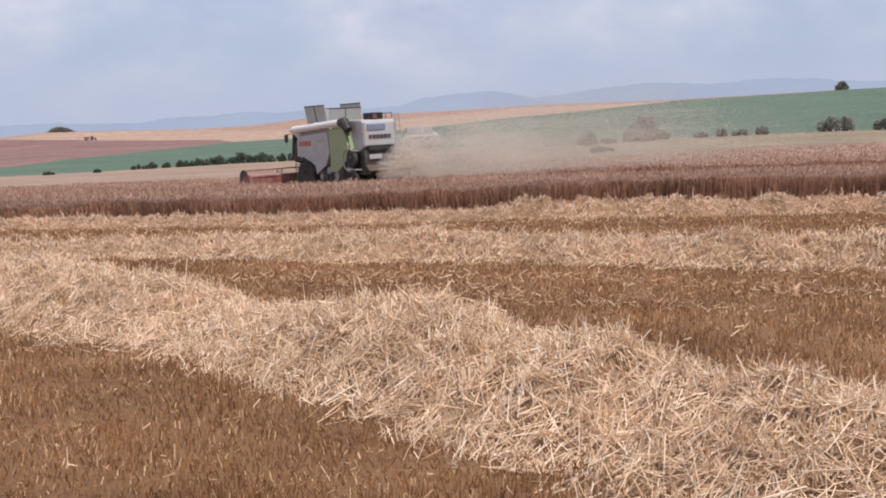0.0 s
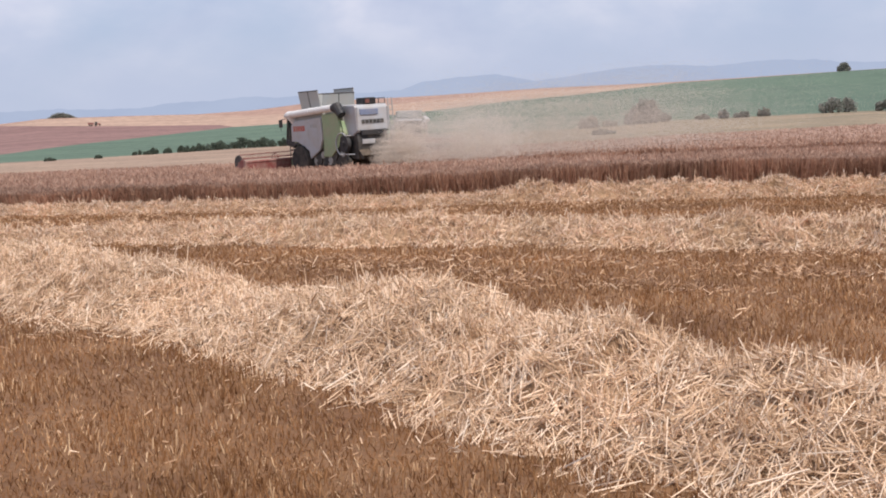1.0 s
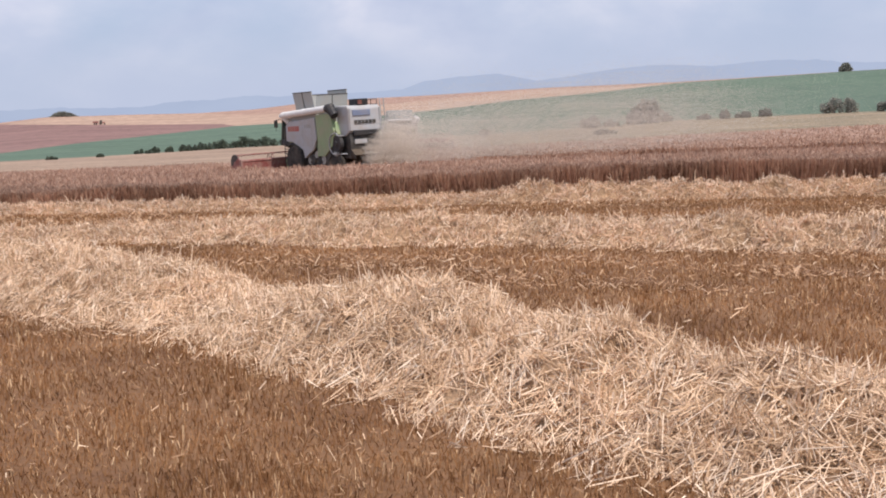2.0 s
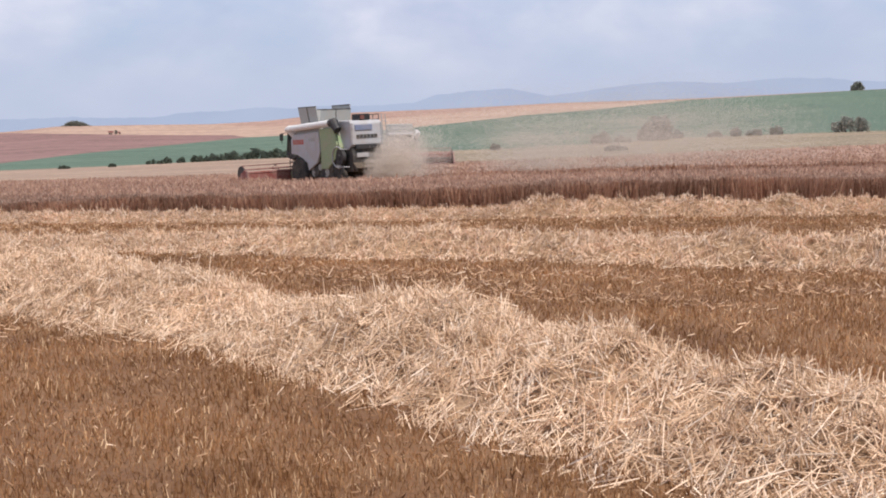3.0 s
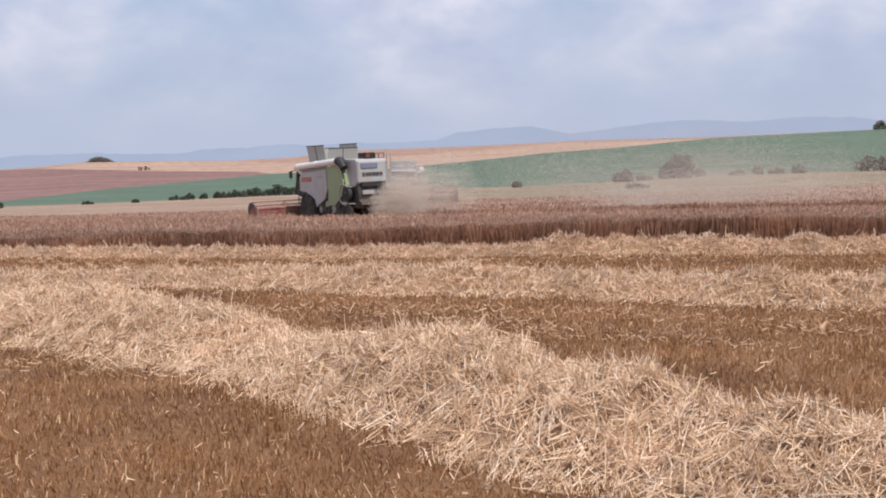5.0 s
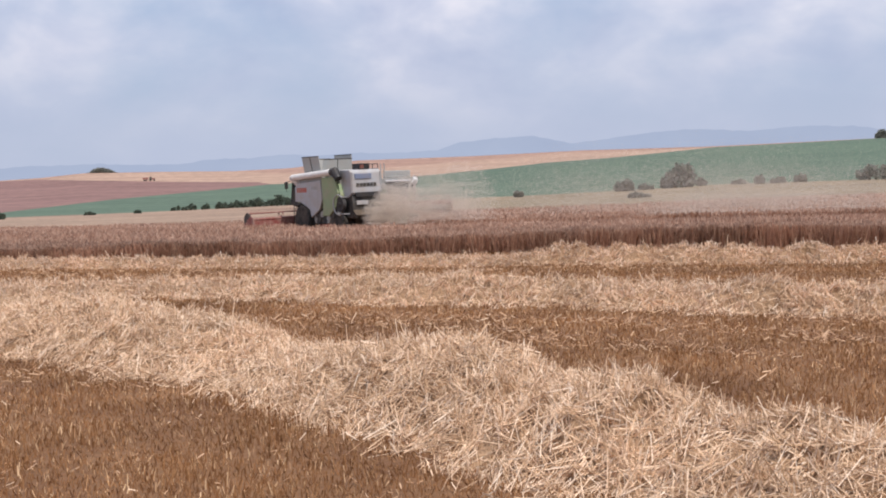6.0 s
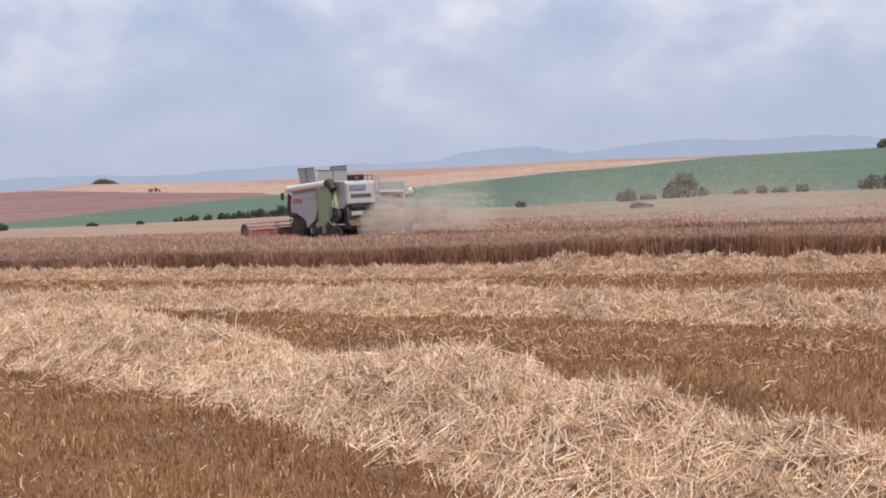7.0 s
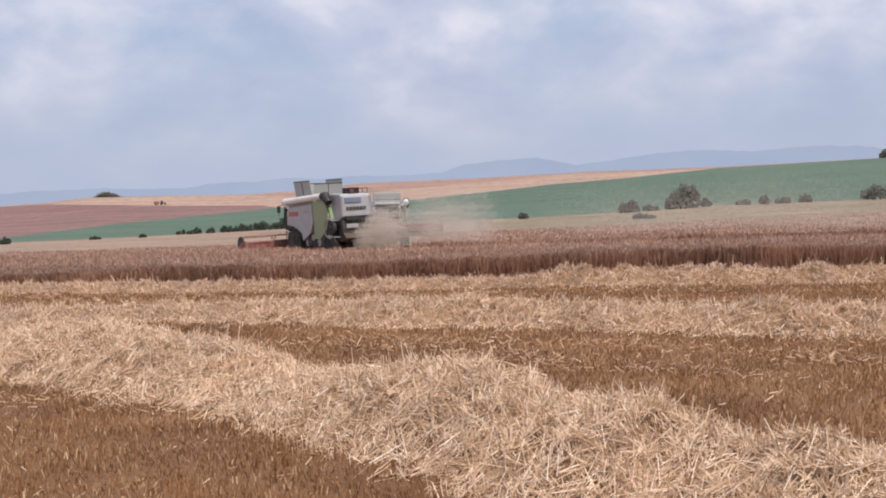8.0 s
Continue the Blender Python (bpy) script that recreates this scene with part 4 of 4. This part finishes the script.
        tube(b, (-1.50, *ring[-1]), (-1.10, -5.1, 2.3), 0.03, 0.03, 6)
    add("side_guard", WHITE_PAINT, guard, "pale curved tubular guard")
    # drives and sheet steel low on both flanks
    for s in (-1, 1):
        gear = add("lower_drive", DARK_STEEL, lambda b: slab(b, [(-0.85, 0.62), (-0.95, 1.10), (-1.75, 1.52), (-2.35, 1.75), (-3.2, 1.45), (-3.9, 1.75), (-4.5, 1.6), (-4.6, 0.95), (-3.2, 0.6)], min(s * 1.34, s * 1.40), max(s * 1.34, s * 1.40), 0.02), "dark drive housing")
        for y, z, rad in ((-1.35, 0.95, 0.26), (-2.05, 1.25, 0.20), (-2.75, 0.98, 0.30), (-4.15, 1.35, 0.22)):
            add("drive_wheel", GREY_SHEET, lambda b: [tube(b, (s * 1.40, y, z), (s * 1.46, y, z), rad, rad, 16), tube(b, (s * 1.46, y, z), (s * 1.48, y, z), rad * 0.4, rad * 0.4, 10)], "grey belt wheel", gear)
        add("drive_belt", BLACK, lambda b: [tube(b, (s * 1.44, -1.35, 1.20), (s * 1.44, -2.75, 1.27), 0.02, 0.02, 4), tube(b, (s * 1.44, -1.35, 0.70), (s * 1.44, -2.75, 0.69), 0.02, 0.02, 4)], "black drive belt", gear)
    # ladder at the right rear
    def ladder(b):
        for x in (1.10, 1.36):
            tube(b, (x, -5.72, 1.0), (x, -5.55, 4.3), 0.028, 0.028, 6)
        for k in range(10):
            z = 1.2 + 0.3 * k
            y = -5.72 + 0.17 * (z - 1.0) / 3
            tube(b, (1.10, y, z), (1.36, y, z), 0.022, 0.022, 6)
    add("ladder", GREY_SHEET, ladder, "thin grey rear ladder")
    def rail(b):
        for y in (-4.1, -4.8, -5.4):
            tube(b, (1.0, y, 3.75), (1.0, y, 4.3), 0.022, 0.022, 6)
        for z in (4.0, 4.3):
            tube(b, (1.0, -4.1, z), (1.0, -5.4, z), 0.022, 0.022, 6)
    add("deck_rail", DARK_STEEL, rail)
    add("exhaust", DARK_STEEL, lambda b: [tube(b, (0.8, -3.4, 3.6), (0.8, -3.4, 4.1), 0.09, 0.08, 10), tube(b, (0.8, -3.4, 4.05), (0.8, -3.55, 4.25), 0.08, 0.08, 10)], "dark exhaust pipe")
    # cab
    cab = add("cab", DARK_STEEL, lambda b: slab(b, [(1.12, 1.75), (1.12, 2.2), (2.75, 2.2), (2.75, 1.9), (2.3, 1.75)], -0.95, 0.95, 0.04), "dark cab floor and frame")
    for x in (-0.92, 0.92):
        add("cab_post", DARK_STEEL, lambda b: tube(b, (x, 1.18, 2.2), (x, 1.18, 3.52), 0.05, 0.05, 6), "", cab)
        add("cab_post", DARK_STEEL, lambda b: tube(b, (x, 2.70, 2.2), (x, 2.45, 3.52), 0.04, 0.04, 6), "", cab)
        add("cab_glass", GLASS, lambda b: panel(b, [(x * 0.99, 1.22, 2.2), (x * 0.99, 2.66, 2.2), (x * 0.99, 2.42, 3.5), (x * 0.99, 1.22, 3.5)], 0.012), "dark tinted cab glass", cab)
    add("cab_glass", GLASS, lambda b: panel(b, [(-0.9, 2.70, 2.2), (0.9, 2.70, 2.2), (0.9, 2.46, 3.5), (-0.9, 2.46, 3.5)], 0.012), "dark tinted cab glass", cab)
    add("cab_roof", WHITE_PAINT, lambda b: slab(b, [(1.05, 3.52), (1.05, 3.68), (2.3, 3.74), (2.75, 3.66), (2.75, 3.54)], -1.02, 1.02, 0.05), "white cab roof", cab)
    for s in (-1, 1):
        add("mirror", BLACK, lambda b: [tube(b, (s * 0.95, 2.6, 3.45), (s * 1.25, 2.75, 3.40), 0.02, 0.02, 6), tube(b, (s * 1.25, 2.75, 3.42), (s * 1.25, 2.75, 2.75), 0.018, 0.018, 6), block(b, s * 1.25 - 0.12, s * 1.25 + 0.12, 2.71, 2.79, 2.95, 3.40, 0.03)], "black wing mirror on an arm")
    def steps(b):
        tube(b, (-1.35, 1.2, 0.7), (-1.25, 1.2, 2.9), 0.025, 0.025, 6)
        tube(b, (-1.35, 1.75, 0.7), (-1.25, 1.75, 2.9), 0.025, 0.025, 6)
        for k in range(5):
            block(b, -1.36, -1.16, 1.2, 1.75, 0.75 + 0.28 * k, 0.79 + 0.28 * k, 0)
        block(b, -1.3, -0.95, 1.12, 2.3, 1.95, 2.0, 0)
    add("cab_ladder", DARK_STEEL, steps, "dark cab steps")
    # axles and feeder
    add("axle", DARK_STEEL, lambda b: tube(b, (-1.4, 0, 0.95), (1.4, 0, 0.95), 0.2, 0.2, 10))
    add("axle", DARK_STEEL, lambda b: [tube(b, (-1.2, -3.9, 0.62), (1.2, -3.9, 0.62), 0.12, 0.12, 10), block(b, -0.3, 0.3, -4.1, -3.7, 0.5, 1.2, 0.03)])
    add("feeder_house", GREEN_PAINT, lambda b: slab(b, [(0.6, 1.5), (0.9, 2.05), (2.7, 0.95), (2.7, 0.35), (2.3, 0.3)], -0.75, 0.75, 0.04), "light green feeder house")
    # cutting header
    header = add("header", REEL_PAINT, lambda b: slab(b, [(2.65, 0.22), (2.65, 0.98), (2.78, 1.02), (2.85, 0.5), (3.1, 0.25), (3.75, 0.18), (3.75, 0.12), (2.8, 0.12)], -W, W, 0.02), "red cutting header")
    add("header_beam", REEL_PAINT, lambda b: tube(b, (-W, 2.70, 1.05), (W, 2.70, 1.05), 0.09, 0.09, 10), "", header)
    def screw(b):
        tube(b, (-W + 0.1, 3.05, 0.55), (W - 0.1, 3.05, 0.55), 0.16, 0.16, 12)
        for k in range(int(W * 16)):
            x = -W + 0.15 + k * 0.122
            a = 1.3 * k * (1 if x < 0 else -1)
            tube(b, (x, 3.05, 0.55), (x, 3.05 + 0.29 * math.cos(a), 0.55 + 0.29 * math.sin(a)), 0.05, 0.06, 4)
    add("header_screw", DARK_STEEL, screw, "dark feed screw", header)
    for s in (-1, 1):
        add("end_shield", REEL_PAINT, lambda b: slab(b, [(2.6, 0.15), (2.6, 1.15), (3.1, 1.2), (3.8, 0.75), (4.5, 0.25), (4.5, 0.12)], s * W - 0.05, s * W + 0.05, 0.02), "red header end shield", header)
        add("reel_arm", REEL_PAINT, lambda b: tube(b, (s * (W - 0.12), 2.7, 1.08), (s * (W - 0.12), 3.75, 0.98), 0.05, 0.05, 6), "", header)
    def fingers(b):
        for k in range(int(W * 25.6)):
            x = -W + 0.06 + k * 0.078
            tube(b, (x, 3.74, 0.15), (x, 3.92, 0.13), 0.018, 0.006, 4)
    add("knife_fingers", DARK_STEEL, fingers, "", header)
    # reel
    RR = 0.50
    reel = add("reel", REEL_PAINT, lambda b: [tube(b, (-W + 0.2, 0, 0), (W - 0.2, 0, 0), 0.07, 0.07, 10)], "red pick-up reel")
    reel.location = (0, 3.72, 0.98 + lift)
    for o in (header, *header.children):
        o.data.transform(Matrix.Translation((0, 0, lift)))
    for k in range(6):
        a = math.radians(60 * k)
        y, z = RR * math.cos(a), RR * math.sin(a)
        def bat(b, y=y, z=z):
            tube(b, (-W + 0.2, y, z), (W - 0.2, y, z), 0.035, 0.035, 6)
            for i in range(int((W * 2 - 0.4) / 0.152)):
                x = -W + 0.25 + i * 0.152
                tube(b, (x, y, z), (x, y - 0.02, z - 0.24), 0.012, 0.008, 3)
        add("bat", REEL_PAINT, bat, "", reel)
    for x in (-W + 0.22, -1.25, 1.25, W - 0.22):
        def spider(b, x=x):
            for k in range(6):
                a, c = math.radians(60 * k), math.radians(60 * k + 60)
                tube(b, (x, 0, 0), (x, RR * math.cos(a), RR * math.sin(a)), 0.025, 0.02, 5)
                tube(b, (x, RR * math.cos(a), RR * math.sin(a)), (x, RR * math.cos(c), RR * math.sin(c)), 0.02, 0.02, 5)
        add("spider", REEL_PAINT, spider, "", reel)
    for s in (-1, 1):
        add("reel_disc", DARK_STEEL, lambda b: tube(b, (s * (W - 0.16), 0, 0), (s * (W - 0.12), 0, 0), RR * 0.98, RR * 0.98, 20), "dark reel end disc", reel)
    # the rear is short and wide
    for o in ob.children_recursive:
        if o.name.split(".")[0] in ("rear_hood", "rear_window", "hood_frame", "air_screen", "warning_board", "straw_chopper", "chopper_deck", "chopper_fins", "number_plate", "side_guard", "recess", "chopper_drum", "ladder", "deck_rail") or (o.parent and o.parent.name.startswith("rear_hood")):
            o.data.transform(Matrix.Translation((0, 0.45, 0)) @ Matrix.Diagonal((1.06, 1, 1, 1)))
    turning = [(wheel(ob, s * 1.42, 0.0, 0.95, 0.68), 0.95) for s in (-1, 1)] + [(wheel(ob, s * 1.22, -3.9, 0.62, 0.42), 0.62) for s in (-1, 1)]
    return ob, reel, turning


combine_near = harvester("combine_harvester", "light green and pale grey combine harvester with raised tank flaps", pose(-8.48, 86, 0, 0, 0, 36), True, 3.9)
combine_far = harvester("combine_harvester", "pale combine harvester veiled in dust with a red header", pose(0, 112, 0, 0, 0, 172), False, 4.5, 0.85)


def far_tractor():
    """A small tractor with a trailer, at work on the far slope."""
    ob = empty("tractor", "small rust-red tractor with a box trailer on the far slope", "tractor", pose(0, 0, 0))
    bm = bmesh.new()
    block(bm, 0.2, 2.2, -0.5, 0.5, 0.8, 1.7, 0.1)
    part("bonnet", bm, REEL_PAINT, ob, "rust-red bonnet")
    bm = bmesh.new()
    block(bm, -1.3, 0.2, -0.8, 0.8, 0.9, 2.7, 0.12)
    part("cab", bm, DARK_STEEL, ob, "dark cab")
    for x, y, r in ((-0.8, -0.9, 0.8), (-0.8, 0.9, 0.8), (1.7, -0.8, 0.5), (1.7, 0.8, 0.5)):
        bm = bmesh.new()
        tube(bm, (x, y - 0.2, r), (x, y + 0.2, r), r, r, 16)
        part("wheel", bm, RUBBER, ob)
    bm = bmesh.new()
    block(bm, -5.6, -2.0, -1.1, 1.1, 1.0, 2.2, 0.08)
    tube(bm, (-2.0, 0, 0.9), (-1.2, 0, 0.8), 0.07, 0.07, 6)
    part("trailer", bm, REEL_PAINT, ob, "rust-red box trailer")
    for x in (-4.6, -3.4):
        for y in (-1.0, 1.0):
            bm = bmesh.new()
            tube(bm, (x, y - 0.15, 0.5), (x, y + 0.15, 0.5), 0.5, 0.5, 14)
            part("wheel", bm, RUBBER, ob)
    return ob


tractor = far_tractor()


# ---- dust ----
def dust(label, lumps, seed, size, m, mat):
    """A cloud of fine specks, denser in its lumps (centre, radii, count)."""
    r = np.random.default_rng(seed)
    pts = []
    for c, rad, n in lumps:
        d = unit(r.normal(size=(n, 3))) * (r.random(n) ** 0.55)[:, None]
        d += 0.22 * np.stack([wave(d[:, 1] * 3, d[:, 2] * 3, seed + k, 1.0) for k in range(3)], -1)
        pts.append(np.array(c) + d * np.array(rad))
    p = np.concatenate(pts)
    p = p[p[:, 2] > 0.05]
    n = len(p)
    a = unit(r.normal(size=(n, 3)))
    b = unit(np.cross(a, r.normal(size=(n, 3))))
    k = (size * r.uniform(0.5, 1.5, n))[:, None]
    v = np.stack([p + a * k, p - a * k * 0.5 + b * k * 0.8, p - a * k * 0.5 - b * k * 0.8], 1).reshape(-1, 3)
    f = np.arange(n * 3).reshape(-1, 3)
    ob = new("dust_cloud", mesh_from("dust_cloud", v, f, [mat]))
    ob.matrix_world = m
    return tagged(ob, label, "dust", "dust behind the combine harvesters", kind="stuff")


plume = dust("dense tan dust blown from the straw chopper", [
    ((0.5, 0, 0.9), (0.8, 1.3, 1.2), 46000), ((1.4, 0.2, 1.4), (1.0, 1.6, 1.7), 72000), ((2.3, 0.4, 1.6), (1.2, 1.8, 2.0), 52000)], 81, 0.0130, pose(-4, 77, -0.4), DUST)
tail = dust("billowing tan dust behind the harvester", [
    ((0, 0.3, 1.5), (2.2, 2.4, 2.3), 72000), ((2.2, 0.6, 1.7), (2.4, 2.5, 2.6), 60000)], 84, 0.0135, pose(0, 77, -0.4), DUST)
trail = dust("drifting veil of tan dust", [
    ((0, 0, 1.6), (4.0, 4, 2.8), 100000), ((6, 2, 2.2), (6, 5, 3.4), 130000), ((13, 4, 2.6), (7, 6, 3.6), 80000)], 82, 0.0160, pose(3, 84, -0.4), FINE_DUST)
veil = dust("faint high veil of dust over the field", [
    ((0, 0, 2.2), (9, 6, 3.8), 80000), ((12, 4, 2.6), (10, 7, 4.2), 110000), ((24, 8, 2.6), (10, 7, 4.2), 30000)], 83, 0.0175, pose(9, 104, 0), FINE_DUST)


# ---- moving things ----
def motions():
    """Keys all that moves."""
    times = [0.4 * i for i in range(21)]
    track = [(0, -4.08, 76.0), (1.5, -4.83, 77.6), (3, -5.80, 81.0), (4.5, -6.63, 82.8), (6, -7.43, 84.3), (8, -8.48, 86.0)]
    yaw = 36.0

    def at(t):
        x, y = (float(np.interp(t, [r[0] for r in track], [r[i] for r in track])) for i in (1, 2))
        return x, y, float(land_z(x, y))

    speed = 1.4
    walk(combine_near[0], [(t, pose(*at(t), 0, -2.0, yaw)) for t, _, _ in track])
    for i, (ob, r) in enumerate(combine_near[2]):
        p = ob.location.copy()
        walk(ob, [(t, pose(p.x, p.y, p.z, -math.degrees(speed * t / r))) for t in times])
    p = combine_near[1].location.copy()
    walk(combine_near[1], [(t, pose(p.x, p.y, p.z, -150 * t)) for t in times])

    far_track = [(0, 1.7, 118.0), (1.5, 0.2, 116.0), (3, -1.3, 113.8), (4.5, -2.45, 111.5), (6, -3.5, 109.0), (8, -4.6, 106.0)]

    def at_far(t):
        x, y = (float(np.interp(t, [r[0] for r in far_track], [r[i] for r in far_track])) for i in (1, 2))
        return x, y, float(land_z(x, y))

    walk(combine_far[0], [(t, pose(*at_far(t), 0, 0, 182)) for t, _, _ in far_track])
    for ob, r in combine_far[2]:
        p = ob.location.copy()
        walk(ob, [(t, pose(p.x, p.y, p.z, -math.degrees(1.2 * t / r))) for t in times])
    p = combine_far[1].location.copy()
    walk(combine_far[1], [(t, pose(p.x, p.y, p.z, -150 * t)) for t in times])

    rows = []
    for t in (0, 4, 8):
        az = -13.35 + 1.02 * t / 8
        x, y, z = hill_place(az, 1.03)
        rows.append((t, pose(float(x), float(y), float(z), 0, 0, -az)))
    walk(tractor, rows)
    walk(plume, [(t, pose(at(t)[0] + 3.0, at(t)[1] - 4.6, at(t)[2], 0, 0, 3 * math.sin(t))) for t in (0, 1.5, 3, 4.5, 6, 8)])
    walk(tail, [(t, pose(at(t)[0] + 3.1 + d, at(t)[1] - 2.4, at(t)[2], 0, 0, 4 * math.sin(2 * t))) for t, d in ((0, 5.0), (1.5, 3.8), (3, 0.5), (4.5, 1.4), (6, 3.6), (8, 4.6))])
    walk(trail, [(0, pose(3.0, 82, -0.4)), (1.5, pose(4.5, 83, -0.4)), (3, pose(8.0, 84, -0.5)), (4.5, pose(12.0, 86, -1.2)), (6, pose(17.0, 88, -2.6)), (8, pose(23.0, 92, -4.2))])
    walk(veil, [(0, pose(6, 100, 0)), (1.5, pose(7, 101, 0.3)), (3, pose(8, 104, 0.8)), (4.5, pose(10, 106, 0.6)), (6, pose(13, 108, -0.6)), (8, pose(17, 112, -1.6))])


motions()
